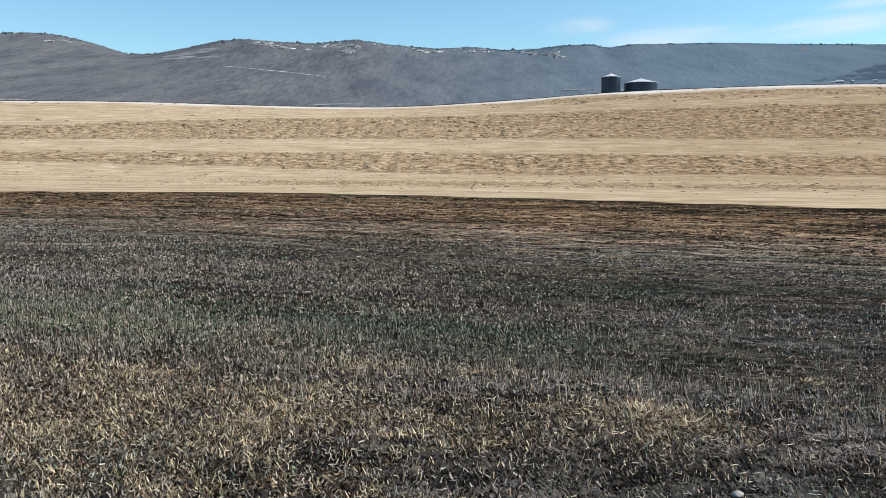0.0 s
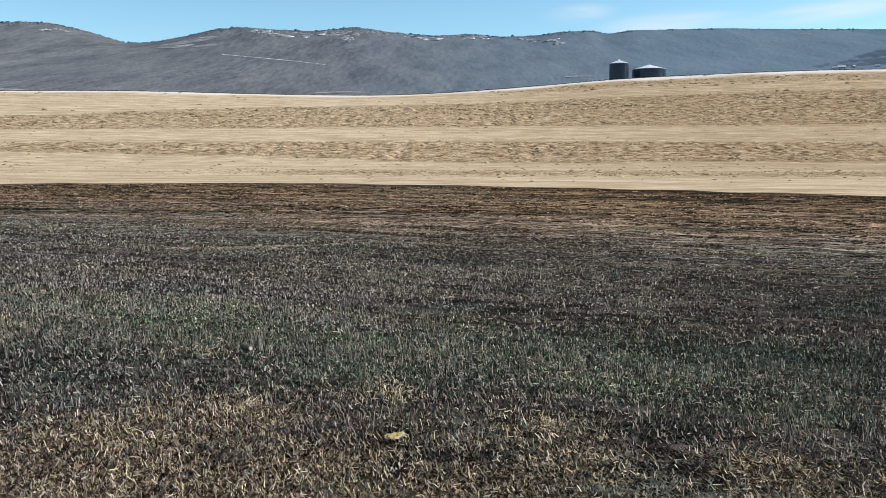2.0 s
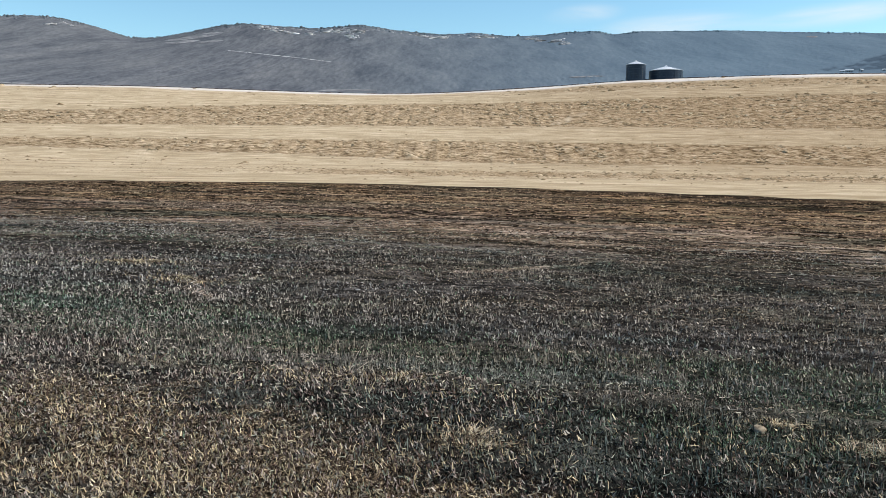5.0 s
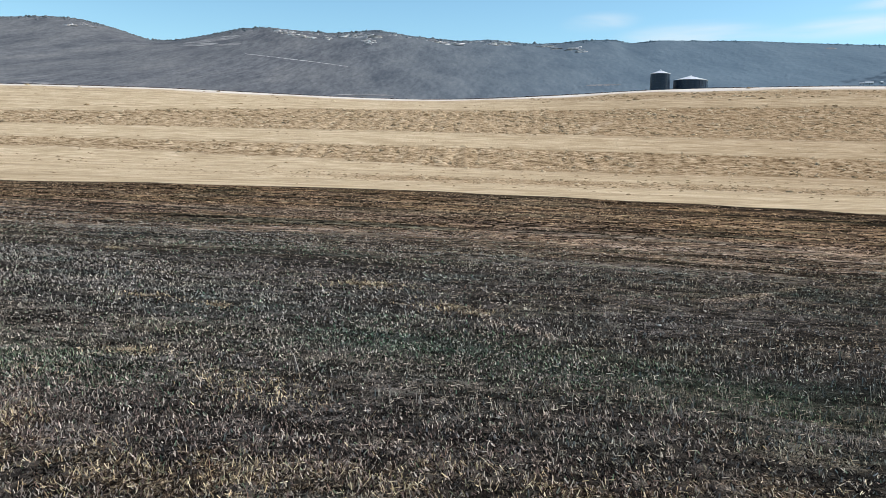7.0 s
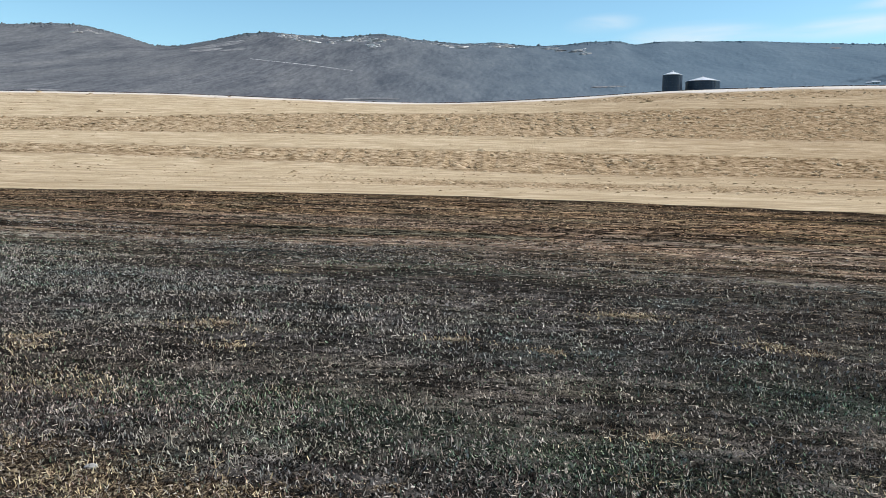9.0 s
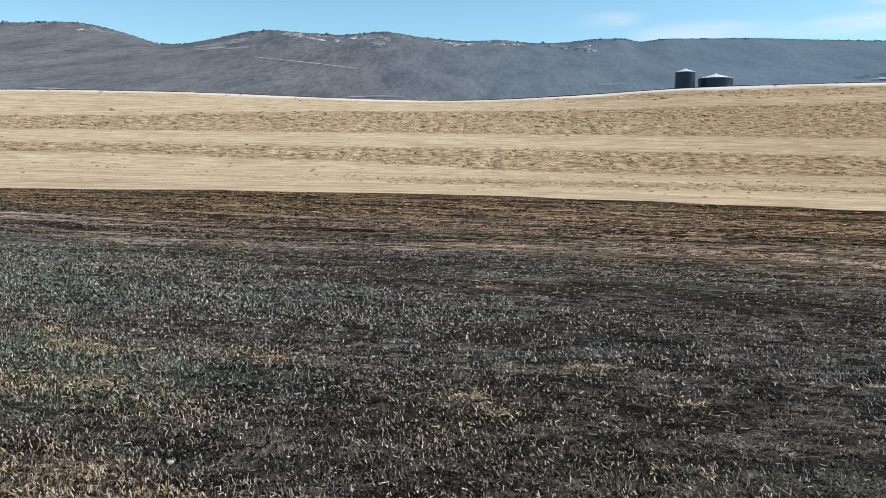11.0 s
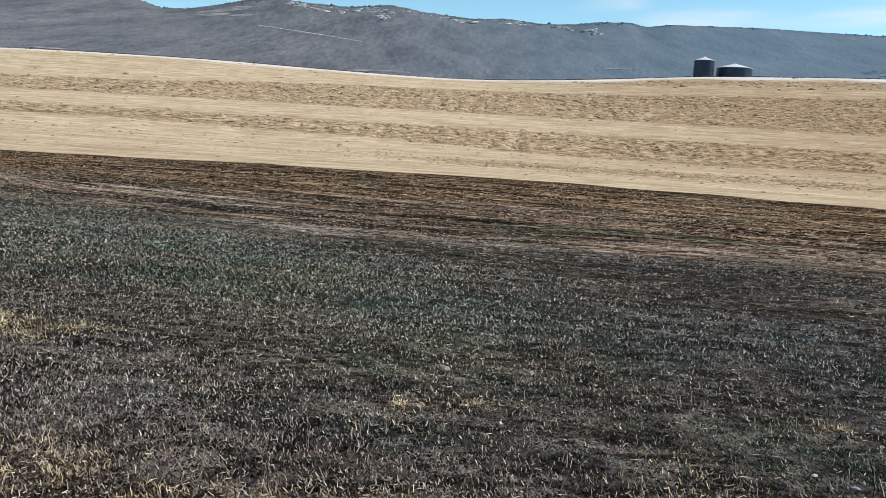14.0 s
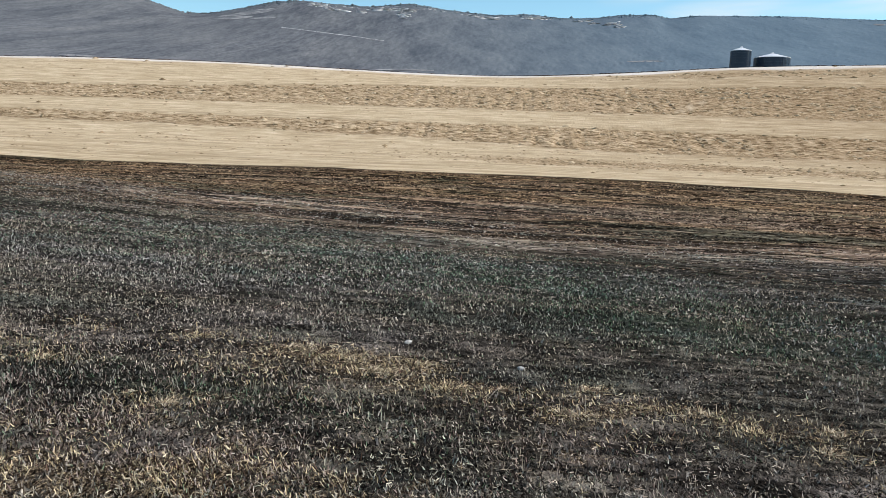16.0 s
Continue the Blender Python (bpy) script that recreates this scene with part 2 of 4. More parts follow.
MAT_TUSSOCK = blade_material("tussock_grass", [(0.0, (0.20, 0.140, 0.080)), (0.4, (0.36, 0.265, 0.160)), (0.85, (0.46, 0.35, 0.222)), (1.0, (0.62, 0.49, 0.33))], 0.9, bands=False, clump=0)


# ---------------------------------------------------------------- lie of the land
def smoothstep(a, b, v):
    u = np.clip((v - a) / (b - a), 0, 1)
    return u * u * (3 - 2 * u)


def soft_line(v, at, height, width):
    """A line through a few heights with its corners rounded."""
    return sum(np.interp(v + d * width, at, height) for d in (-1, -0.5, 0, 0.5, 1)) / 5


CREST_Y = 440


def crest_height(x):
    return soft_line(x, (-420, -254, -160, -80, -30, 0, 70, 120, 225, 290, 420),
                     (34.2, 36.6, 35.8, 33.0, 32.0, 32.0, 36.4, 40.8, 44.8, 45.4, 43), 25)


def away(x, y):
    """Metres from the drive, square to it."""
    return (y + 0.306 * x) / 1.046


def hill(x, y, cx, cy, wx, wy):
    return np.exp(-(((x - cx) / wx) ** 2 + ((y - cy) / wy) ** 2))


def terrain(x, y):
    """A slope down to a flat valley floor, a short bank, and the long rise to the crest."""
    x, y = np.asarray(x, float), np.asarray(y, float)
    near = -0.0471 * x - 0.0609 * y
    bank = 0.38 * np.exp(-((away(x, y) * 1.046 - 5) / 3.2) ** 2) * (0.25 + 0.75 * smoothstep(-12, 16, x))
    rise = soft_line(y, (0, 60, 100, 150, 200, 226, 240, 250, 262, 290, 310, 335, 380, 440, 470, 560, 840, 1500),
                     (-3.6, -3.6, -3.9, -4.1, -4.1, -3.8, -2.2, 0.8, 4.2, 8.2, 11.6, 16.6, 24.0, 32, 31.5, 16, -15, -25), 8)
    tall = crest_height(x) / 32
    far = np.where(rise > 0, rise * (1 + (tall - 1) * smoothstep(290, CREST_Y, y)), rise) - 0.012 * x * (1 - smoothstep(200, 330, y))
    s = smoothstep(30, 110, y)
    z = near * (1 - s) + far * s + bank
    # shallow hollows and swells across the burn
    z = z - 0.85 * hill(x, y, -26, 36, 20, 17) + 0.25 * hill(x, y, 30, 55, 25, 15) - 0.9 * hill(x, y, -75, 105, 32, 38) + 0.15 * hill(x, y, -8, 85, 25, 15)
    # nothing known behind and far to the sides: it levels out
    out = smoothstep(300, 900, np.abs(x)) + smoothstep(60, 400, -y)
    return z * (1 - np.clip(out, 0, 1)) + np.clip(out, 0, 1) * (-6 + 20 * smoothstep(150, 450, y) * (1 - smoothstep(470, 900, y)))


def wave(x, y, seed, size):
    """Cheap smooth unevenness from a handful of sines, about -1 to 1."""
    rng = np.random.RandomState(seed)
    out = 0
    for k in range(7):
        a, p, s = rng.uniform(0, 2 * math.pi), rng.uniform(0, 2 * math.pi), size * rng.uniform(0.5, 1.9)
        out = out + np.sin((x * math.cos(a) + y * math.sin(a)) * 2 * math.pi / s + p)
    return out / 3.2


def burn_edge(x):
    return soft_line(x, (-400, -175, -116, -93, -71, -47, -22, 0, 28, 55, 80, 105, 400), (130, 121, 110, 111.5, 115.8, 112.7, 109.9, 108.3, 101.9, 95.4, 90.8, 87.7, 70), 6) + 0.8 * wave(x, 0 * x, 5, 30)


def lip(x):
    """Metres from the drive to where the dry verge gives way to the burn."""
    return soft_line(x, (-45, -26, -22.7, -18.5, -12.5, -11, -5, -1, 1, 3, 4.5, 5.7, 7, 8.5, 10, 12, 14, 15, 16.5, 18, 22.5, 40),
                     (3.2, 3.3, 3.5, 3.6, 4.1, 3.95, 4.1, 4.2, 4.0, 4.5, 5.0, 5.15, 4.85, 4.4, 3.8, 3.7, 4.0, 4.3, 4.8, 4.7, 4.8, 4.0), 0.7)


MATS_EAST = [(20.4, -0.4, 0.12), (21.4, -0.5, 0.08), (20.1, -1.3, 0.1), (22.3, -1.6, 0.3), (22.6, -1.8, 0.2), (18.8, -1.0, 0.15), (19.9, -2.1, 0.12), (24.8, 0.7, 0.1), (18.7, -2.3, 0.14), (14.3, 0.1, 0.12),
             (15.3, 0.6, 0.1), (16.3, -0.1, 0.1), (11.0, 2.7, 0.2), (10.7, 3.4, 0.1), (7.7, 4.3, 0.08), (8.3, 2.6, 0.2)]
MATS_MID = [(1.2, 14.6, 0.45), (-0.3, 6.8, 0.1), (-2.0, 11.3, 0.15), (2.9, 12.3, 0.3), (3.3, 11.9, 0.2), (-0.7, 10.8, 0.15), (-4.7, 9.8, 0.12), (-11.6, 10.8, 0.10), (-11.2, 10.6, 0.12), (-10.8, 10.3, 0.14),
            (-9.1, 10.7, 0.14), (-5.4, 11.2, 0.25), (-6.4, 19.4, 0.4), (-6.9, 9.4, 0.1), (-6.7, 8.9, 0.1), (-12.2, 9.7, 0.09), (-10.3, 9.0, 0.09)]
MATS_WEST = [(-15.4, 11.3, 0.08), (-16.0, 11.0, 0.07), (-13.9, 9.5, 0.15), (-12.7, 9.2, 0.17), (-10.9, 9.0, 0.1), (-12.1, 11.6, 0.08), (-23.3, 13.3, 0.15), (-22.7, 13.0, 0.14), (-21.7, 12.5, 0.12), (-21.4, 13.4, 0.10), (-21.0, 12.9, 0.12),
             (-19.9, 12.1, 0.08), (-20.6, 10.6, 0.08), (-25.3, 14.1, 0.12), (-24.2, 13.9, 0.16), (-23.7, 13.8, 0.12), (-23.0, 13.8, 0.10), (-22.2, 13.1, 0.08), (-20.6, 12.8, 0.12), (-20.3, 12.5, 0.14), (-19.6, 12.6, 0.1),
             (-24.7, 11.8, 0.1), (-26.1, 12.8, 0.08)]
MATS = MATS_EAST + MATS_MID + MATS_WEST


def matted(x, y):
    """Unburnt mats of dry grass left in the burn, and the ragged second line of them at the end of the drive."""
    out = 0
    for cx, cy, s in MATS:
        out = out + np.exp(-(((x - cx) / (1.9 * s + 0.12)) ** 2 + ((y - cy) / (1.4 * s + 0.12)) ** 2))
    u = away(x, y)
    line = np.exp(-((u - 6.2 - 0.35 * wave(x, 0 * x, 26, 5)) / 0.6) ** 2) * (1 - smoothstep(-18.5, -16, x)) * np.clip(0.6 * wave(x, y, 27, 1.6) - 0.08, 0, 0.6)
    return np.clip(out + line, 0, 1)


def dry_band(x, y, u):
    """The dry verge: a broad stretch in the east, a narrow band in the west with burnt ground again next to the drive."""
    w = u - lip(x) + 0.16 * wave(x, y, 99, 1.5) + 0.10 * wave(x, y, 100, 0.5)
    patchy = np.clip(0.78 + 0.5 * wave(x * 0.8, y, 101, 1.8) + 0.35 * wave(x, y, 102, 0.7), 0.2, 1)
    east, k = (1 - smoothstep(-0.5, 0.5, w)) * patchy * (1 - 0.7 * smoothstep(20.6, 22.2, x)), smoothstep(1, 4, x)
    return east * k + np.exp(-((w + 0.28) / 0.42) ** 2) * (1 - k)


def scorched(x, y, u):
    """The strip behind the verge where the fire ran out: brown half-burnt grass in patches."""
    w = u - lip(x) + 0.3 * wave(x, y, 103, 2.5)
    patches = np.clip(0.55 + 0.6 * wave(x * 0.7, y, 104, 2.6) + 0.3 * wave(x, y, 105, 0.8), 0.08, 1)
    wide = 0.9 * np.exp(-((x - 12) / 5) ** 2 - ((u - 4.5) / 1.5) ** 2)
    return np.clip(np.exp(-((w - 0.3) / 1.5) ** 2) * patches + wide * (0.4 + 0.6 * patches), 0, 1) * (1 - 0.6 * np.clip(sprouting(x, u), 0, 1))


def sprouting(x, u):
    """Patches of green regrowth."""
    out = 0
    for cx, cu, wx, wu, much in ((16.5, 7.8, 4.5, 2.2, 0.9), (16, 5.9, 1.5, 0.6, 0.7), (21.3, 10, 3, 1.2, 0.5), (11.6, 8.3, 2, 1.5, 0.6), (6.8, 8.3, 2, 1.2, 0.8), (10.2, 5.6, 0.9, 0.4, 0.7), (-2.8, 5.8, 2, 0.7, 0.9), (-0.7, 5.5, 1.5, 0.6, 0.7),
                                 (3, 8.9, 3, 1.5, 0.7), (-20, 14.5, 5, 4, 0.38), (-14, 12, 3, 2.5, 0.25), (-18.1, 11.3, 3, 2, 0.3), (-11.8, 6.5, 1.5, 0.7, 1.0), (-10, 5.5, 0.7, 0.4, 0.8), (-11.3, 4.6, 1.2, 0.5, 0.8), (-13.4, 4.7, 1.2, 0.5, 0.6),
                                 (-11.4, 6, 1, 0.5, 0.8), (-21, 15.2, 4, 3, 0.25), (-16.4, 9.8, 2.5, 1.5, 0.35), (-16.1, 7.4, 1.2, 0.6, 0.7), (-25, 4.6, 1.2, 0.4, 0.6), (-26, 21, 9, 5, 0.35), (-3, 22, 5, 2, 0.45), (-30, 17, 6, 4, 0.25)):
        out = out + much * np.exp(-(((x - cx) / wx) ** 2 + ((u - cu) / wu) ** 2))
    return out


def fields(x, y):
    """How far each kind of ground shows at a place, 0 to 1."""
    u = away(x, y)
    pale = smoothstep(-1.4, 1.4, y - burn_edge(x))
    char = np.exp(-((y - burn_edge(x) + 3.0) / 4.0) ** 2) + 0.5 * np.exp(-((y - burn_edge(x) + 16) / 3.0) ** 2)
    verge = 0.6 * matted(x, y) + 0.8 * dry_band(x, y, u) + 0.28 * np.clip(wave(x, y, 12, 5), 0, 1) * (1 - smoothstep(5, 11, u))
    regrowth = np.clip(sprouting(x, u), 0, 1)
    brown = 0.04 + 0.96 * smoothstep(17, 38, u + 5 * wave(x, y, 22, 20))
    top = soft_line(x, (-300, -157, -112, -49, 15, 160, 300), (329, 334, 347, 363, 364, 372, 375), 15)
    rough = smoothstep(-4, 4, y - 298) * (1 - smoothstep(-5, 5, y - top))
    low = soft_line(x, (-328, -112, -74, -26, 17, 61, 107, 365), (250, 247, 245, 241, 232, 232, 236, 235), 8)
    rough = rough + smoothstep(-4, 2, y - low) * (1 - smoothstep(-1.5, 1.5, y - 260))
    rough = rough + 0.7 * smoothstep(-60, 0, x) * smoothstep(-8, 8, y - 146) * (1 - smoothstep(-9, 9, y - 184))
    rough = rough + 0.55 * smoothstep(395, 402, y) * (1 - smoothstep(412, 425, y)) * smoothstep(20, 80, x)
    side = (x - 52.6) * 0.87 - (y - 303) * 0.5
    ahead = (x - 52.6) * 0.5 + (y - 303) * 0.87
    track = 0.8 * np.exp(-(np.minimum(np.abs(side), np.abs(side - 2.2)) / 0.6) ** 2) * (ahead > 0) * (ahead < 34)
    crest = smoothstep(-19, -14, y - CREST_Y + 3 * wave(x, 0 * x, 24, 50)) * (1 - smoothstep(12, 22, y - CREST_Y))
    warm = 0.8 * smoothstep(-60, -12, y - burn_edge(x) + 8 * wave(x, y, 23, 40))
    ruddy = smoothstep(-30, 130, x + 8 * wave(x, y, 28, 60)) * smoothstep(100, 260, y)
    # the dark lines that the drill and the mower left along the strips
    seam = 0
    for at, wide, much in ((298, 1.8, 0.8), (top, 2.2, 0.6), (low, 1.6, 0.7), (260, 1.2, 0.8), (333, 1.6, 0.35), (burn_edge(x) + 17, 2.2, 0.5), (164 - 0.03 * x, 4.0, 0.6), (207 + 0.02 * x, 4.5, 0.45),
                           (225, 2.2, 0.35), (412 + 0.02 * x, 1.6, 0.5), (burn_edge(x) + 8, 1.3, 0.35), (140 + 0.02 * x, 2.5, 0.4), (185 - 0.02 * x, 3.5, 0.4), (281, 1.2, 0.3), (272, 1.0, 0.25), (388 + 0.05 * x, 1.5, 0.3)):
        seam = seam + much * np.exp(-((y - at - 0.9 * wave(x, 0 * x, 29, 38)) / wide) ** 2)
    return dict(seam=np.clip(seam, 0, 1), ruddy=ruddy, warm=warm, brown=brown, pale=pale, char=np.clip(char, 0, 1), verge=np.clip(verge, 0, 1), regrowth=regrowth, rough=np.clip(rough, 0, 1), track=track, crest=crest)


def steps(dense, step, ends, growth, most):
    """Grid lines that lie close in one stretch and spread out to both ends."""
    line = list(np.arange(dense[0], dense[1] + step / 2, step))
    for sign, end in ((-1, ends[0]), (1, ends[1])):
        at, s, more = (line[0] if sign < 0 else line[-1]), step, []
        while sign * (end - at) > 0:
            s *= growth
            if -most < at < 440:
                s = min(s, 4.3)
            at += sign * s
            more.append(at)
        line = more[::-1] + line if sign < 0 else line + more
    return np.array(line)


def mesh_of(name, verts, quads, material, smooth=False):
    """A mesh from arrays of places and of faces with the same number of corners."""
    verts, quads = np.asarray(verts, np.float32), np.asarray(quads, np.int32)
    me = bpy.data.meshes.new(name)
    k = quads.shape[1]
    me.vertices.add(len(verts))
    me.vertices.foreach_set("co", verts.ravel())
    me.loops.add(quads.size)
    me.loops.foreach_set("vertex_index", quads.ravel())
    me.polygons.add(len(quads))
    me.polygons.foreach_set("loop_start", np.arange(0, quads.size, k, dtype=np.int32))
    if smooth:
        me.polygons.foreach_set("use_smooth", np.ones(len(quads), bool))
    me.materials.append(material)
    me.update(calc_edges=True)
    return me


def lattice(nx, ny):
    a = (np.arange(ny - 1)[:, None] * nx + np.arange(nx - 1)).ravel()
    return np.stack([a, a + 1, a + nx + 1, a + nx], 1)


def build_ground():
    xs, ys = steps((-45, 40), 0.5, (-4800, 4800), 1.06, 300), steps((-6, 36), 0.45, (-4800, 4800), 1.05, 0)
    x, y = (v.ravel() for v in np.meshgrid(xs, ys))
    what = fields(x, y)
    z = terrain(x, y)
    near = 1 - smoothstep(40, 110, y)
    z = z + near * (0.03 * wave(x, y, 31, 6.0) + 0.008 * wave(x, y, 32, 3.0))
    rng = np.random.RandomState(3)
    z = z + what["rough"] * (0.22 * wave(x, y, 33, 6) + rng.uniform(-0.12, 0.2, len(x))) * (np.abs(x) < 430) * (y < 460)
    me = mesh_of("ground", np.stack([x, y, z], 1), lattice(len(xs), len(ys)), MAT_GROUND, True)
    for key, value in what.items():
        me.attributes.new(key, "FLOAT", "POINT").data.foreach_set("value", value.astype(np.float32))
    ob = new("ground", me)
    return tagged(ob, "burnt stubble field below a pale rising stubble field with strips", "ground", kind="structure")


ground = build_ground()


# ---------------------------------------------------------------- wooded ridge behind
RIDGE_R = 2700.0


def skyline(az):
    """Height of the far skyline in degrees over the eye, by the bearing in degrees."""
    return soft_line(az, (-60, -40, -31, -28, -26.3, -24, -22, -20.3, -18, -15.7, -13.7, -11.7, -9.2, -7.2, -5.9, -3.4, 0, 2.8, 5.1, 7.6, 9.3, 11.7, 12.7, 14.9, 21, 25.4, 30.3, 45, 60),
                     (6.0, 7.2, 7.95, 8.3, 8.27, 7.85, 7.25, 7.33, 7.85, 8.42, 8.62, 8.5, 8.43, 8.62, 8.78, 8.45, 8.14, 8.28, 8.02, 8.06, 8.25, 8.28, 8.02, 8.2, 8.0, 7.66, 7.28, 6.6, 6), 0.35)


def ridge(az, s):
    """Radius and height on the ridge: s runs from 0 at its foot to 1 on the skyline and on down the back to 1.4."""
    r = 1150 + (RIDGE_R - 1150) * s
    calm = sum(skyline(az + d) for d in (-9, -6, -3, 0, 3, 6, 9)) / 7
    blend = smoothstep(0.6, 1.0, s)
    top = np.tan(np.radians(skyline(az) * blend + calm * (1 - blend))) * RIDGE_R + 2
    shape = np.where(s <= 1, 0.16 + 0.84 * np.clip(s, 0, 1) ** 1.25, 1 - 1.6 * (s - 1))
    spur = wave(az * 45, r, 41, 900) * 2.5 + wave(az * 45, r * 0.6, 42, 380) * 1.5
    z = top * shape + spur * np.sin(np.clip(s, 0, 1) * math.pi) * 1.0
    return r, z


def build_ridge():
    az, s = np.r_[np.arange(-62, -36, 1.0), np.arange(-36, 36.01, 0.11), np.arange(37, 62.1, 1.0)], np.r_[np.linspace(-0.1, 1, 130), np.linspace(1.03, 1.4, 6)]
    a, b = (v.ravel() for v in np.meshgrid(az, s))
    r, z = ridge(a, b)
    z = z + np.random.RandomState(6).gamma(2.0, 0.28, len(z)) * (b < 1.02)
    n = Nodes("hazed_leafless_woods", rough=1.0, spec=0.0)
    wide = n.noise(n.place((0.004, 0.0008, 0.003)), 1.0, 4)
    fine = n.noise(n.place((0.085, 0.012, 0.05)), 1.0, 4, 0.7)
    # the grey-blue tones hold the haze in front of the woods
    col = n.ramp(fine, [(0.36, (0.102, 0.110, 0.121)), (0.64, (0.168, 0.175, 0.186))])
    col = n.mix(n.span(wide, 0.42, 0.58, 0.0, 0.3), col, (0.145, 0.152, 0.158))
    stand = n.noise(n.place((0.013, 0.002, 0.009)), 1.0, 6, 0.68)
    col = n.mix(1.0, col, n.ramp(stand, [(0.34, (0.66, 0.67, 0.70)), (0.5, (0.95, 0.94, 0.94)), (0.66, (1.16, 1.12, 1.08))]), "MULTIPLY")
    # more aerial haze mixed into the colour, bluer towards the right
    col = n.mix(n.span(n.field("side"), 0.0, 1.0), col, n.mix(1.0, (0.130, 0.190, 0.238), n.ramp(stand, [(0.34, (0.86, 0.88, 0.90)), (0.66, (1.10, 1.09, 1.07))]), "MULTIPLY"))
    # denser, darker woods on the low spur above the farm
    col = n.mix(n.math("MULTIPLY", n.field("spur"), n.span(fine, 0.35, 0.6, 0.6, 1.0)), col, (0.060, 0.083, 0.108))
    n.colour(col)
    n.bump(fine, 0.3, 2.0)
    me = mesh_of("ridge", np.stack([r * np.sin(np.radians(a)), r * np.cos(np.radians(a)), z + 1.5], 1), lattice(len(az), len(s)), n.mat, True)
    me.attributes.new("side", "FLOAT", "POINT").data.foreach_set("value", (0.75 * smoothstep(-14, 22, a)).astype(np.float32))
    el = np.degrees(np.arctan2(z, r))
    spur_top = np.interp(a, (24, 26, 26.8, 28.2, 28.9, 29.5, 30.5, 34, 60), (4.5, 4.98, 5.28, 5.42, 5.55, 5.85, 6.02, 6.2, 6.2)) + 0.04 * wave(a * 10, 0 * a, 62, 9)
    me.attributes.new("spur", "FLOAT", "POINT").data.foreach_set("value", ((1 - smoothstep(-0.07, 0.07, el - spur_top)) * smoothstep(5.04, 5.14, el) * smoothstep(26, 30, a + 2.5 * wave(a * 10, el * 60, 63, 14))).astype(np.float32))
    return tagged(new("backdrop_ridge", me), "long mountain ridge under leafless woods, haze in their colour", "mountain", kind="structure")


build_ridge()


# ---------------------------------------------------------------- round storage tanks on the crest
def link_part(name, bm, material, parent, label="", smooth=False):
    me = bpy.data.meshes.new(name)
    bm.to_mesh(me)
    bm.free()
    me.materials.append(material)
    if smooth:
        for p in me.polygons:
            p.use_smooth = True
    ob = new(name, me)
    ob.parent = parent
    return tagged(ob, label) if label else ob


def lathe(profile, sides=48, ribs=0.0, start=0.0):
    """A closed turn of a profile of (radius, height) pairs round the z axis."""
    bm = bmesh.new()
    rings = []
    for rad, h in profile:
        ring = []
        for k in range(sides):
            a = start + 2 * math.pi * k / sides
            q = rad * (1 + (ribs if k % 2 else 0))
            ring.append(bm.verts.new((q * math.cos(a), q * math.sin(a), h)))
        rings.append(ring)
    for lo, hi in zip(rings, rings[1:]):
        for k in range(sides):
            bm.faces.new((lo[k], lo[(k + 1) % sides], hi[(k + 1) % sides], hi[k]))
    bm.faces.new(rings[0][::-1])
    bm.faces.new(rings[-1])
    return bm


def box(bm, size, m):
    bmesh.ops.create_cube(bm, size=1.0, matrix=m @ Matrix.Diagonal((*size, 1)))
    return bm


def steel(name, colour, rough, metal, rust=(0.1, 0.08, 0.06)):
    n = Nodes(name, rough=rough, metal=metal, spec=0.25)
    streak = n.noise(n.place((1.2, 1.2, 0.15)), 1.0, 5, 0.65)
    base = n.mix(n.span(streak, 0.42, 0.75, 0.0, 0.4), colour, rust)
    n.colour(base)
    n.link(n.span(streak, 0.3, 0.7, max(rough - 0.12, 0.05), min(rough + 0.15, 1)), n.bsdf.inputs["Roughness"])
    return n.mat


MAT_TANK = steel("dark_blue_enamel_steel", (0.018, 0.031, 0.052), 0.42, 0.0, (0.030, 0.038, 0.050))
MAT_ROOF = steel("bright_galvanised_roof", (0.68, 0.69, 0.71), 0.5, 0.0, (0.50, 0.51, 0.53))
MAT_TRIM = steel("grey_steel_trim", (0.16, 0.17, 0.18), 0.5, 0.5, (0.1, 0.09, 0.08))


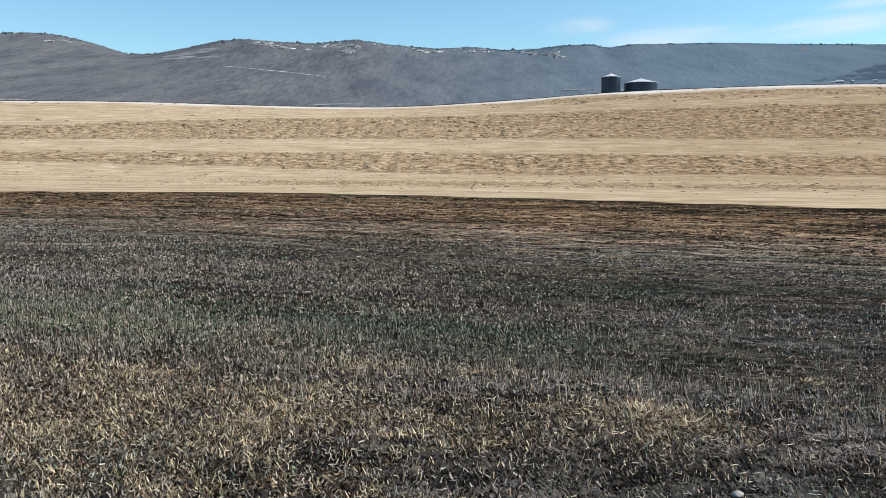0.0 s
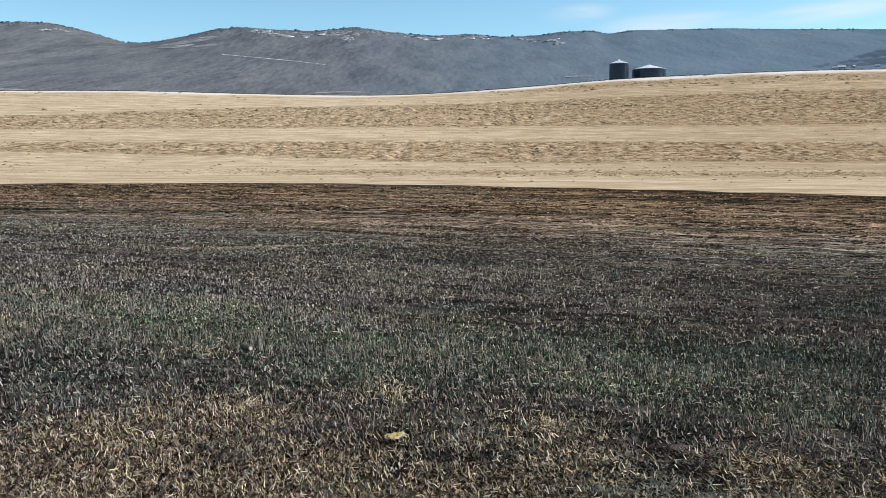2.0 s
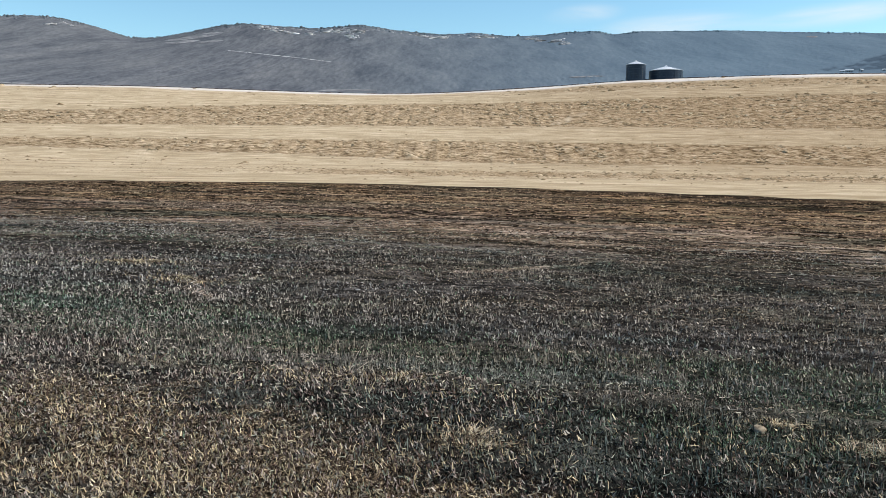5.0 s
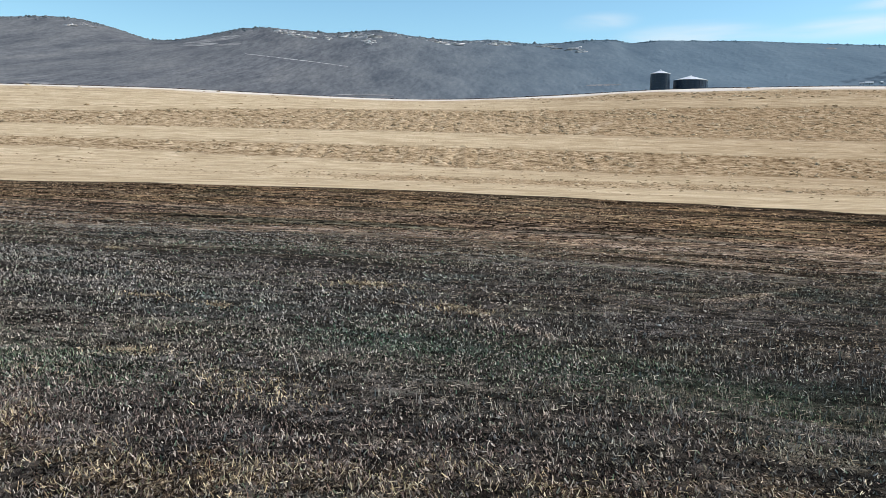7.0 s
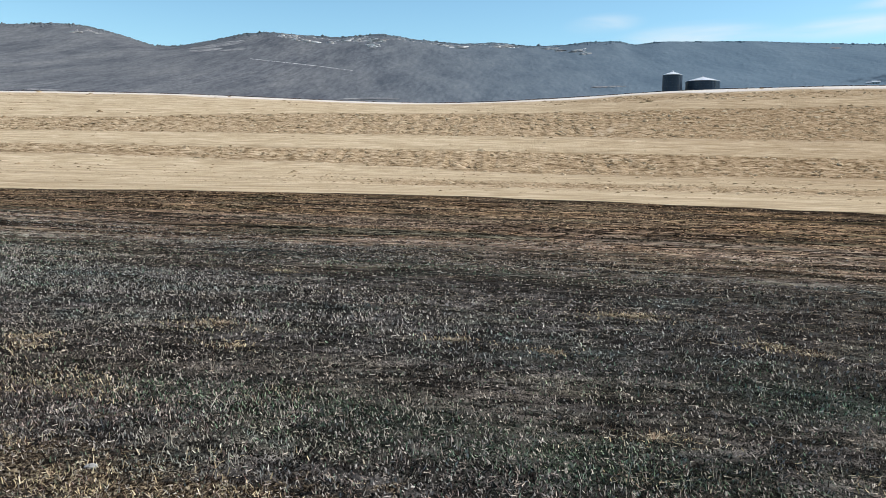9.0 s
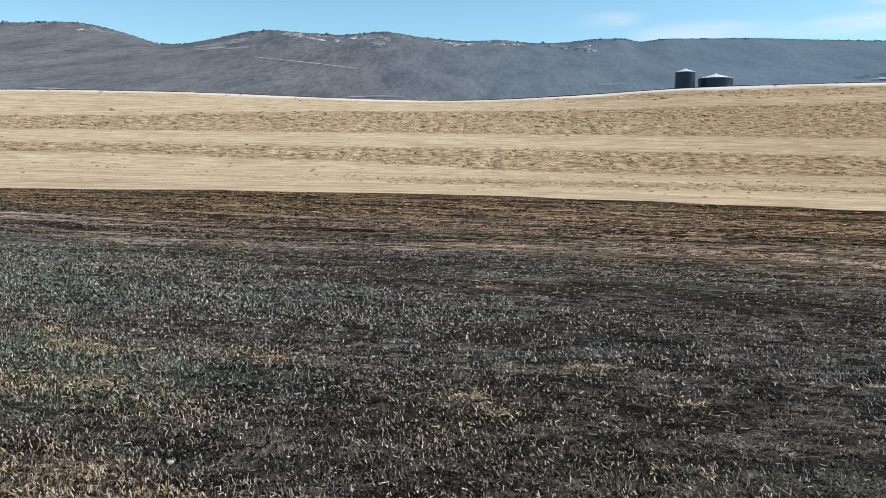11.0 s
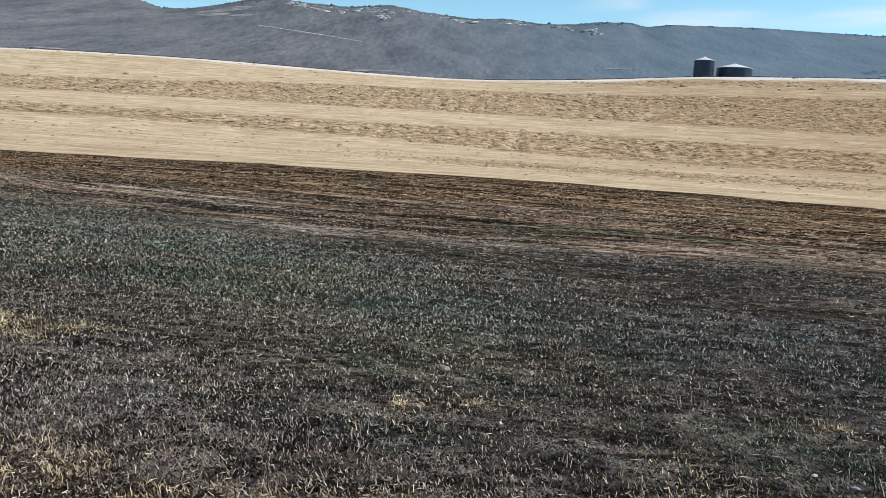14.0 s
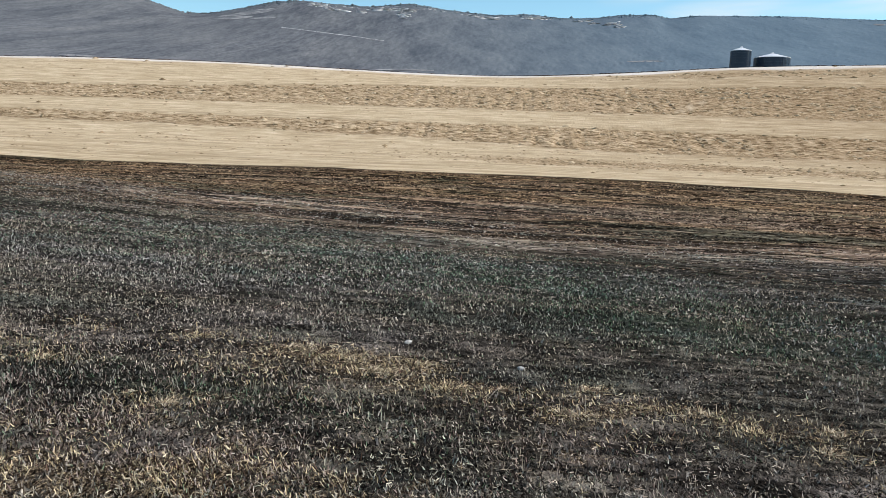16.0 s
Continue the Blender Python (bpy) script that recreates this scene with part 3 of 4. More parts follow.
def tank(x, y, radius, wall, rise, label):
    """Bolted steel tank: shell rings, seams, eave ring, ribbed roof with a vent cap, ladder."""
    base = float(terrain(x, y)) - 0.3
    root = new("storage_tank")
    root.matrix_world = pose(x, y, base)
    tagged(root, label, "tank", group="storage tanks on the crest")
    sheets = max(3, round(wall / 1.45))
    for k in range(sheets):
        lo, hi = wall * k / sheets, wall * (k + 1) / sheets - 0.03
        out = radius - 0.012 * (k % 2)
        link_part("shell_ring", lathe([(out, lo), (out, hi), (out - 0.06, hi + 0.03)], 64), MAT_TANK, root)
    link_part("eave_ring", lathe([(radius + 0.02, wall - 0.12), (radius + 0.16, wall - 0.12), (radius + 0.16, wall + 0.05), (radius - 0.1, wall + 0.1)], 64),
              MAT_ROOF, root, "bright steel eave ring")
    roof = link_part("roof", lathe([(radius + 0.14, wall + 0.04), (radius * 0.55, wall + rise * 0.52), (0.5, wall + rise)], 64), MAT_ROOF, root, "pale galvanised cone roof")
    for k in range(16):
        a = 2 * math.pi * k / 16
        bm = bmesh.new()
        slope = math.atan2(rise, radius)
        m = pose(math.cos(a) * radius * 0.52, math.sin(a) * radius * 0.52, wall + rise * 0.5 + 0.07, 0, 0, math.degrees(a)) @ pose(0, 0, 0, 0, math.degrees(slope), 0)
        box(bm, (radius * 0.98, 0.09, 0.1), m)
        link_part("roof_rib", bm, MAT_ROOF, roof)
    link_part("vent_cap", lathe([(0.5, wall + rise - 0.05), (0.5, wall + rise + 0.3), (0.72, wall + rise + 0.34), (0.2, wall + rise + 0.62)], 20), MAT_ROOF, root, "small vent cap")
    a0 = radians(-62)
    ladder = new("ladder")
    ladder.parent = root
    me_rail = bmesh.new()
    for side in (-0.22, 0.22):
        box(me_rail, (0.05, 0.05, wall), pose(math.cos(a0) * (radius + 0.16) - math.sin(a0) * side, math.sin(a0) * (radius + 0.16) + math.cos(a0) * side, wall / 2))
    link_part("ladder_rails", me_rail, MAT_TRIM, ladder)
    for k in range(int(wall / 0.6)):
        bm = bmesh.new()
        box(bm, (0.04, 0.44, 0.04), pose(math.cos(a0) * (radius + 0.16), math.sin(a0) * (radius + 0.16), 0.4 + 0.6 * k, 0, 0, math.degrees(a0)))
        link_part("rung", bm, MAT_TRIM, ladder)
    for k in range(12):
        a = 2 * math.pi * (k + 0.5) / 12
        bm = bmesh.new()
        box(bm, (0.1, 0.16, wall - 0.2), pose(math.cos(a) * (radius + 0.03), math.sin(a) * (radius + 0.03), wall / 2, 0, 0, math.degrees(a)))
        link_part("stiffener", bm, MAT_TANK, root)
    return root


tank(122.6, 446, 5.5, 9.6, 1.9, "tall dark blue round steel tank with a pale cone roof")
tank(141.2, 449, 9.6, 5.4, 2.6, "wide low dark blue round steel tank with a pale cone roof")


# ---------------------------------------------------------------- woods, rocks and clearings on the ridge
def on_ridge(az, el):
    """The place on the ridge that shows at a bearing and a height in degrees."""
    s = np.linspace(0.0, 1.0, 400)
    r, z = ridge(np.full_like(s, az), s)
    k = int(np.argmax(np.degrees(np.arctan2(z, r)) >= el)) if np.degrees(np.arctan2(z, r)).max() >= el else 399
    return float(s[k])


def ridge_points(az, s):
    r, z = ridge(az, s)
    return np.stack([r * np.sin(np.radians(az)), r * np.cos(np.radians(az)), z + 1.5], 1)


CLEARINGS = [(-17.2, 7.66, 1.5, 0.12), (-18.4, 7.40, 1.3, 0.09), (-18.6, 7.16, 1.3, 0.08), (-16.6, 7.30, 0.9, 0.06), (-6.7, 4.10, 2.2, 0.06), (11.1, 5.10, 1.3, 0.05), (-29.0, 3.95, 1.2, 0.06), (26.0, 7.35, 0.35, 0.05)]
ROCKS = [(-11.7, 8.25, 0.45), (-10.9, 8.15, 0.45), (-9.5, 8.12, 0.25), (-8.0, 8.36, 0.5), (-7.0, 8.40, 0.6), (-6.1, 8.36, 0.6), (-6.4, 8.06, 0.5), (-1.4, 8.15, 0.45),
         (-0.6, 8.04, 0.45), (0.1, 7.97, 0.25), (2.8, 8.05, 0.5), (3.6, 8.10, 0.4), (6.8, 8.02, 0.4), (7.45, 7.74, 0.25), (8.9, 7.74, 0.5), (9.3, 7.56, 0.3),
         (-27.0, 7.92, 0.5), (-25.8, 8.02, 0.4), (-12.9, 8.5, 0.4), (-12.3, 8.40, 0.35)]


def blobs(where, wide, tall, rng, rings=((0.0, 0.62), (0.45, 1.0), (0.8, 0.62)), sides=5, stretch=1.0):
    """Many small uneven crowns at once: rings of corners and a top, each its own island."""
    n, parts_v, faces = len(where), [], []
    for h, w in rings:
        for k in range(sides):
            a = 2 * math.pi * k / sides + rng.uniform(-0.4, 0.4, n)
            q = wide * w * rng.uniform(0.7, 1.25, n) / 2
            parts_v.append(where + np.stack([np.cos(a) * q * stretch, np.sin(a) * q, tall * (h + rng.uniform(-0.08, 0.08, n))], 1))
    parts_v.append(where + np.stack([rng.uniform(-0.2, 0.2, n) * wide, rng.uniform(-0.2, 0.2, n) * wide, tall * rng.uniform(0.9, 1.15, n)], 1))
    m = len(parts_v)
    verts = np.stack(parts_v, 1).reshape(-1, 3)
    for lo in range(len(rings) - 1):
        for k in range(sides):
            a, b = lo * sides + k, lo * sides + (k + 1) % sides
            faces += [(a, b, b + sides), (a, b + sides, a + sides)]
    last = (len(rings) - 1) * sides
    faces += [(last + k, last + (k + 1) % sides, m - 1) for k in range(sides)]
    return verts, (np.arange(n)[:, None, None] * m + np.array(faces)).reshape(-1, 3)


def stuff(name, verts, faces, material, label, category, smooth=False):
    ob = new(name, mesh_of(name, verts, faces, material, smooth))
    return tagged(ob, label, category, kind="stuff")


def tree_tone(name, stops):
    n = Nodes(name, rough=1.0, spec=0.0)
    col = n.ramp(n.island(), stops)
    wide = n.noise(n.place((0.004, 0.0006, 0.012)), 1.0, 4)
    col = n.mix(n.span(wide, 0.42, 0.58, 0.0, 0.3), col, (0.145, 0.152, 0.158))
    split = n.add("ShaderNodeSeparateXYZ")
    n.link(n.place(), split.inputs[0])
    # blue-grey haze is painted into the crowns, stronger along the ridge to the right
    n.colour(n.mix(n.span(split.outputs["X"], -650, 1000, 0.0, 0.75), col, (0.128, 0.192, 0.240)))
    return n.mat


MAT_WOODS = tree_tone("hazed_bare_crowns", [(0.0, (0.108, 0.121, 0.136)), (0.5, (0.124, 0.138, 0.154)), (1.0, (0.142, 0.157, 0.175))])
MAT_PINE = tree_tone("hazed_pine_crowns", [(0.0, (0.070, 0.084, 0.090)), (1.0, (0.115, 0.130, 0.138))])


def clear_of(az, el):
    keep = np.ones(len(az), bool)
    for a, e, w, h in CLEARINGS:
        keep &= ((az - a) / w) ** 2 + ((el - e) / h) ** 2 > 1 + 0.5 * np.sin(az * 9) * np.cos(el * 31)
    for a, e, w in ROCKS:
        keep &= ((az - a) / w) ** 2 + ((el - e) / 0.13) ** 2 > 0.9
    line = np.interp(az, (-15.4, -13.2, -10.4, -8.0), (6.72, 6.57, 6.36, 6.12), left=-9, right=-9)
    return keep & (np.abs(el - line) > 0.06)


def build_woods():
    """Crowns that stand out from the canopy: a fringe on the skyline."""
    rng = np.random.RandomState(7)
    az, s = rng.uniform(-36, 36, 6500), 1 - np.abs(rng.normal(0, 0.02, 6500))
    r, z = ridge(az, s)
    keep = clear_of(az, np.degrees(np.arctan2(z, r)))
    az, s = az[keep], s[keep]
    where = ridge_points(az, s) - (0, 0, 1.5)
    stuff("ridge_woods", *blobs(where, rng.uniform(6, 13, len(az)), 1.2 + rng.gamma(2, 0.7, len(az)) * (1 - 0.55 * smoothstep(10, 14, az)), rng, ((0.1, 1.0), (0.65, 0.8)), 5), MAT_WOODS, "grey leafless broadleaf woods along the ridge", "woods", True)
    # darker conifers in groups along the skyline
    az, s = rng.uniform(-34, 34, 2000), 1 - np.abs(rng.normal(0, 0.010, 2000))
    keep = wave(az * 10, az * 0, 51, 30) + rng.uniform(-0.6, 0.6, len(az)) > 0.2 + 0.25 * smoothstep(13, 17, az)
    az, s = az[keep], s[keep]
    where = ridge_points(az, s) - (0, 0, 1.5)
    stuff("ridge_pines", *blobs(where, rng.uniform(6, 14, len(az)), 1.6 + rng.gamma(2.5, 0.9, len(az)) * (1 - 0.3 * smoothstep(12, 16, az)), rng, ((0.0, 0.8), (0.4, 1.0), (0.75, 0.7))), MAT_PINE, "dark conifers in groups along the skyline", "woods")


def build_outcrops():
    rng = np.random.RandomState(8)
    n = Nodes("pale_rock", rough=0.9, spec=0.2)
    n.colour(n.ramp(n.island(), [(0.0, (0.20, 0.20, 0.205)), (0.45, (0.36, 0.35, 0.35)), (0.85, (0.56, 0.54, 0.53)), (1.0, (0.85, 0.83, 0.81))]))
    places, wide, tall = [], [], []
    for a, e, w in ROCKS:
        k = int(64 * w * (0.4 if a < -20 else 1))
        az = a + rng.uniform(-w, w, k)
        s = np.clip(on_ridge(a, min(e, float(skyline(a)) - 0.12)) + rng.normal(-0.012, 0.012, k), 0, 0.995)
        places.append(ridge_points(az, s) - (0, 0, 0.5))
        wide.append(rng.gamma(2, 2.6, k) + 3.0)
        tall.append(rng.uniform(1.4, 3.4, k))
    # small ledges all along the upper slope
    az = rng.uniform(-13.5, 5, 150)
    places.append(ridge_points(az, 0.985 - rng.gamma(1.5, 0.012, 150)) - (0, 0, 0.5))
    wide.append(rng.uniform(3, 8, 150))
    tall.append(rng.uniform(1.2, 2.4, 150))
    verts, faces = blobs(np.concatenate(places), np.concatenate(wide), np.concatenate(tall), rng, ((0.0, 1.0), (0.5, 1.0), (0.85, 0.8)), 6, 1.9)
    stuff("ridge_rocks", verts, faces, n.mat, "pale broken rock outcrops among trees along the ridge", "rocks")


def build_clearings():
    """Open ground between the trees: bare slope, far meadows and a graded track, a little above the ridge's own surface."""
    n = Nodes("hazed_dry_grass", rough=1.0, spec=0.0)
    # dry grass, with distant haze put into its pale grey tones
    n.colour(n.ramp(n.noise(n.place((0.03, 0.03, 0.03)), 1.0, 4), [(0.38, (0.15, 0.157, 0.165)), (0.5, (0.21, 0.21, 0.212)), (0.62, (0.33, 0.325, 0.32))]))
    for a, e, w, h in CLEARINGS:
        s0, s1 = on_ridge(a, e - h), on_ridge(a, e + h)
        u, v = (q.ravel() for q in np.meshgrid(np.linspace(-1, 1, 25), np.linspace(-1, 1, 11)))
        az, s = a + w * u, (s0 + s1) / 2 + (s1 - s0) / 2 * v * np.sqrt(np.clip(1 - u * u, 0.02, 1))
        verts = ridge_points(az, s) + (0, 0, 1.2)
        tagged(new("ground_clearing", mesh_of("ground_clearing", verts, lattice(25, 11), n.mat, True)), "pale grassy clearing on the wooded ridge", "clearing", kind="structure")
    m = Nodes("pale_graded_track", rough=1.0, spec=0.0)
    m.colour(m.ramp(m.noise(m.place((0.05, 0.05, 0.05)), 1.0, 3), [(0.4, (0.34, 0.34, 0.34)), (0.6, (0.58, 0.57, 0.56))]))
    az = np.linspace(-15.4, -8.0, 40)
    s = np.array([on_ridge(a, e) for a, e in zip(az, np.interp(az, (-15.4, -13.2, -10.4, -8.0), (6.72, 6.57, 6.36, 6.12)))])
    verts = np.concatenate([ridge_points(az, s + d) + (0, 0, 1.1) for d in (-0.0025, 0.003)])
    tagged(new("road_track", mesh_of("road_track", verts, lattice(40, 2), m.mat)), "pale track cut across the wooded ridge", "track", kind="structure")


build_woods()
build_outcrops()
build_clearings()



MAT_WALLBOARD = steel("weathered_white_boards", (0.42, 0.43, 0.44), 0.8, 0.0, (0.26, 0.26, 0.26))
MAT_TIN = steel("pale_tin_roof", (0.52, 0.54, 0.57), 0.5, 0.0, (0.34, 0.34, 0.35))
MAT_DARKGAP = steel("dark_doorway", (0.03, 0.03, 0.03), 0.9, 0.0, (0.02, 0.02, 0.02))


def barn(az, r, z, long, deep, wall, rise, turn, label):
    root = new("farm_building")
    root.matrix_world = pose(r * math.sin(radians(az)), r * math.cos(radians(az)), z, 0, 0, turn)
    tagged(root, label, "building", group="far farm")
    bm = bmesh.new()
    box(bm, (long, deep, wall), pose(0, 0, wall / 2))
    link_part("wall", bm, MAT_WALLBOARD, root)
    bm = bmesh.new()
    out = 0.5
    rows_ = [[bm.verts.new((x, y, h)) for y, h in ((-deep / 2 - out, wall - 0.3), (0, wall + rise), (deep / 2 + out, wall - 0.3), (deep / 2 + out, wall), (0, wall + rise + 0.3), (-deep / 2 - out, wall))]
             for x in (-long / 2 - out, long / 2 + out)]
    for k in range(6):
        bm.faces.new((rows_[0][k], rows_[0][(k + 1) % 6], rows_[1][(k + 1) % 6], rows_[1][k]))
    bm.faces.new(rows_[0][::-1])
    bm.faces.new(rows_[1])
    link_part("roof", bm, MAT_TIN, root)
    for k in (-1, 0, 1):
        bm = bmesh.new()
        box(bm, (long * 0.12, 0.2, wall * 0.6), pose(k * long * 0.3, -deep / 2 - 0.05, wall * 0.3))
        link_part("door", bm, MAT_DARKGAP, root)
    return root


FARM = ((28.05, 9, 6, 2.6, 1.6, -30, "small weathered farm shed with a tin roof"), (28.45, 15, 8, 3.4, 2.4, -15, "long pale barn with a tin roof"),
        (29.15, 6, 6, 4, 1.6, 10, "narrow grey farm building"), (30.5, 9, 6, 2.6, 1.6, -30, "low grey farm building with a tin roof"))
for _az, _long, _deep, _wall, _rise, _turn, _label in FARM:
    _r, _z = ridge(np.array([_az]), np.array([on_ridge(_az, 4.98)]))
    barn(_az, float(_r[0]), float(_z[0]) + 1.2, _long, _deep, _wall, _rise, _turn, _label)


# ---------------------------------------------------------------- thin clouds
def cloud(az, el, wide, high, seed, thick, label, lean=0.0):
    """A far thin sheet of ice cloud, thinned by noise to its edges."""
    R = 4600.0
    u, v = (q.ravel() for q in np.meshgrid(np.linspace(-1, 1, 25), np.linspace(-1, 1, 9)))
    a, e = np.radians(az + wide * u), np.radians(el + high * v + lean * u)
    verts = np.stack([R * np.sin(a), R * np.cos(a), R * np.tan(e)], 1)
    n = Nodes("thin_cloud", rough=1.0, spec=0.0)
    out = n.t.nodes["Material Output"]
    clear = n.add("ShaderNodeBsdfTransparent")
    # the sheet gives off its own white in place of sunlight on it
    glow = n.add("ShaderNodeEmission")
    glow.inputs["Color"].default_value = (0.88, 0.94, 0.98, 1)
    glow.inputs["Strength"].default_value = 1.0
    fade = n.field("fade")
    m = n.place((0.0011, 0.0011, 0.006))
    off = n.add("ShaderNodeVectorMath", operation="ADD")
    off.inputs[1].default_value = (seed * 7.3, seed * 3.1, 0)
    n.link(m, off.inputs[0])
    body = n.span(n.noise(off.outputs[0], 1.0, 5, 0.55, 0.4), 0.36, 0.56, 0.25, 1.0)
    mix = n.add("ShaderNodeMixShader")
    n.link(n.math("MULTIPLY", n.math("MULTIPLY", body, fade), thick), mix.inputs[0])
    n.link(clear.outputs[0], mix.inputs[1])
    n.link(glow.outputs[0], mix.inputs[2])
    n.link(mix.outputs[0], out.inputs["Surface"])
    me = mesh_of("cloud", verts, lattice(25, 9), n.mat, True)
    d = np.sqrt(u * u + v * v)
    me.attributes.new("fade", "FLOAT", "POINT").data.foreach_set("value", (1 - smoothstep(0.1, 1.0, d)).astype(np.float32))
    ob = new("cloud_backdrop", me)
    ob.visible_shadow = False
    return tagged(ob, label, "cloud", kind="structure")


cloud(10.6, 9.55, 3.4, 0.85, 1, 0.5, "thin white wisp of cloud", 0.15)
cloud(17.3, 8.6, 6.5, 1.1, 2, 0.8, "long thin white cloud over the ridge", 0.1)
cloud(27.0, 8.7, 7.5, 0.9, 3, 0.7, "streak of thin white cloud", 0.45)
cloud(31.0, 10.3, 5.0, 0.6, 4, 0.8, "high thin white wisp of cloud", 0.5)


# ---------------------------------------------------------------- tussocks on the rise
def build_tussocks():
    rng = np.random.RandomState(12)
    n = 135000
    y = rng.uniform(118, 432, n)
    x = rng.uniform(-1, 1, n) * (40 + 0.66 * y) - 0.0 * y
    f = fields(x, y)
    lump = wave(x, y, 71, 9) + 0.7 * wave(x * 0.5, y * 2, 72, 12)
    keep = rng.uniform(0, 1, n) < 0.55 * f["rough"] * np.clip(0.34 + 0.5 * lump, 0.03, 0.95) * (1 - f["track"]) + (0.003 + 0.012 * (y < 235)) * f["pale"] + 0.10 * f["seam"] * f["pale"] * np.clip(wave(x, y * 0.3, 74, 22), 0, 1)
    x, y = x[keep], y[keep]
    where = np.stack([x, y, terrain(x, y) - 0.05], 1)
    big = rng.gamma(3.0, 0.33, len(x))
    wide, tall = (0.36 + 0.58 * big) * y / 290, (0.10 + 0.20 * big) * y / 290
    verts, faces = blobs(where, wide, tall, rng, ((0.0, 1.0), (0.5, 0.6)), 5, 1.6)
    stuff("tussocks", verts, faces, MAT_TUSSOCK, "tan dry grass tussocks in strips on the rising field", "grass")


build_tussocks()


def build_crest_shade():
    """A low dark line of crowns past the crest, added for the shaded ridge foot."""
    rng = np.random.RandomState(13)
    n = 6500
    x, y = rng.uniform(-340, 360, n), CREST_Y + rng.uniform(3, 9, n)
    keep = np.clip(0.6 + 0.6 * wave(x, 0 * x, 73, 60), 0.1, 1) > rng.uniform(0, 1, n)
    x, y = x[keep], y[keep]
    m = Nodes("ridge_foot_shade", rough=1.0, spec=0.0)
    m.colour(m.ramp(m.island(), [(0.0, (0.035, 0.026, 0.022)), (1.0, (0.10, 0.075, 0.062))]))
    stuff("crest_shade_line", *blobs(np.stack([x, y, terrain(x, y) - 0.1], 1), rng.uniform(1.5, 3.2, len(x)), rng.uniform(0.3, 0.75, len(x)), rng, ((0.0, 0.9), (0.55, 0.9)), 4), m.mat,
          "low dark brown scrub beyond the crest of the field", "scrub")


build_crest_shade()


# ---------------------------------------------------------------- stubble, straw and grass
ALONG, ACROSS = np.array((-0.956, 0.2925)), np.array((0.2925, 0.956))     # along the drive, and square to it


def strew(rng, n, u0, u1, power):
    """Places beside the drive, thinning out with the distance u from it."""
    q = rng.uniform(0, 1, n)
    k = 1.0001 - power
    u = (u0 ** k + q * (u1 ** k - u0 ** k)) ** (1 / k)
    lo, hi = -22.5 - 0.30 * u, 24.5 + 1.25 * u
    s = lo + rng.uniform(0, 1, n) * (hi - lo)
    p = s[:, None] * ALONG + u[:, None] * ACROSS
    return p[:, 0], p[:, 1], u


def strips(where, way, side, width, joints, taper):
    """Blades as flat strips: where at the root, the way of each joint added up, side the strip's width direction."""
    n, pts = len(where), [where]
    for w in way:
        pts.append(pts[-1] + w)
    verts = []
    for p, t in zip(pts, taper):
        verts += [p - side * (width * t / 2)[:, None], p + side * (width * t / 2)[:, None]]
    verts = np.stack(verts, 1).reshape(-1, 3)
    m = 2 * len(pts)
    quads = np.array([(2 * k, 2 * k + 1, 2 * k + 3, 2 * k + 2) for k in range(len(pts) - 1)])
    return verts, (np.arange(n)[:, None, None] * m + quads).reshape(-1, 4)


def turned(a):
    return np.stack([np.cos(a), np.sin(a), 0 * a], 1)


def micro(x, y):
    near = 1 - smoothstep(40, 110, y)
    return terrain(x, y) + near * (0.03 * wave(x, y, 31, 6.0) + 0.008 * wave(x, y, 32, 3.0))


def stalks(rng, n, u0, u1, power, keep_by, tall, thick, lean, name, material, label, category="stubble", rows=True, curved=False, per=1, spread=0.03, fall=0.0):
    """Stalks or blades in tufts of `per`, upright but for their lean; fall is the share that lies broken."""
    x, y, u = strew(rng, n, u0, u1, power)
    if rows:
        y = np.round(y / 0.20) * 0.20 + rng.normal(0, 0.028, n)
    keep = rng.uniform(0, 1, n) < keep_by(x, y, away(x, y))
    x, y, u = (np.repeat(q[keep], per) for q in (x, y, u))
    k = len(x)
    tuft = np.repeat(rng.normal(0, lean * 0.8, (k // per, 2)), per, 0)
    size = np.repeat(rng.uniform(0.65, 1.2, k // per), per)
    wide = np.clip(u / 9.0, 0.8, 2.5) * spread
    x, y = x + rng.normal(0, 1, k) * wide * 1.3, y + rng.normal(0, 1, k) * wide * 0.7
    where = np.stack([x, y, micro(x, y) - 0.010], 1)
    h = (tall[0] + (tall[1] - tall[0]) * rng.beta(1.6, 2.4, k)) * size
    bend = np.stack([rng.normal(-0.06, lean, k) + tuft[:, 0], rng.normal(0, lean, k) + tuft[:, 1], np.ones(k)], 1)
    down = rng.uniform(0, 1, k) < fall
    a = rng.uniform(0, 2 * math.pi, k)
    bend = np.where(down[:, None], np.stack([np.cos(a), np.sin(a) * 0.8, rng.uniform(0.15, 0.6, k)], 1), bend)
    bend2 = bend + np.stack([rng.normal(0, lean * 1.4, k), rng.normal(0, lean * 1.4, k), -rng.uniform(0, 0.5, k)], 1)
    width = np.maximum(thick[0], thick[1] * u) * rng.uniform(0.7, 1.35, k)
    side = turned(rng.normal(0.7, 0.55, k)) + np.stack([0 * h, 0 * h, np.where(down, rng.uniform(0.3, 0.9, k), 0)], 1)
    if curved:
        verts, quads = strips(where, [bend * (h * 0.55)[:, None], bend2 * (h * 0.45)[:, None]], side, width, 2, (1.0, 0.85, 0.4))
    else:
        verts, quads = strips(where, [bend * h[:, None]], side, width, 1, (1.0, 0.75))
    return stuff(name, verts, quads, material, label, category)


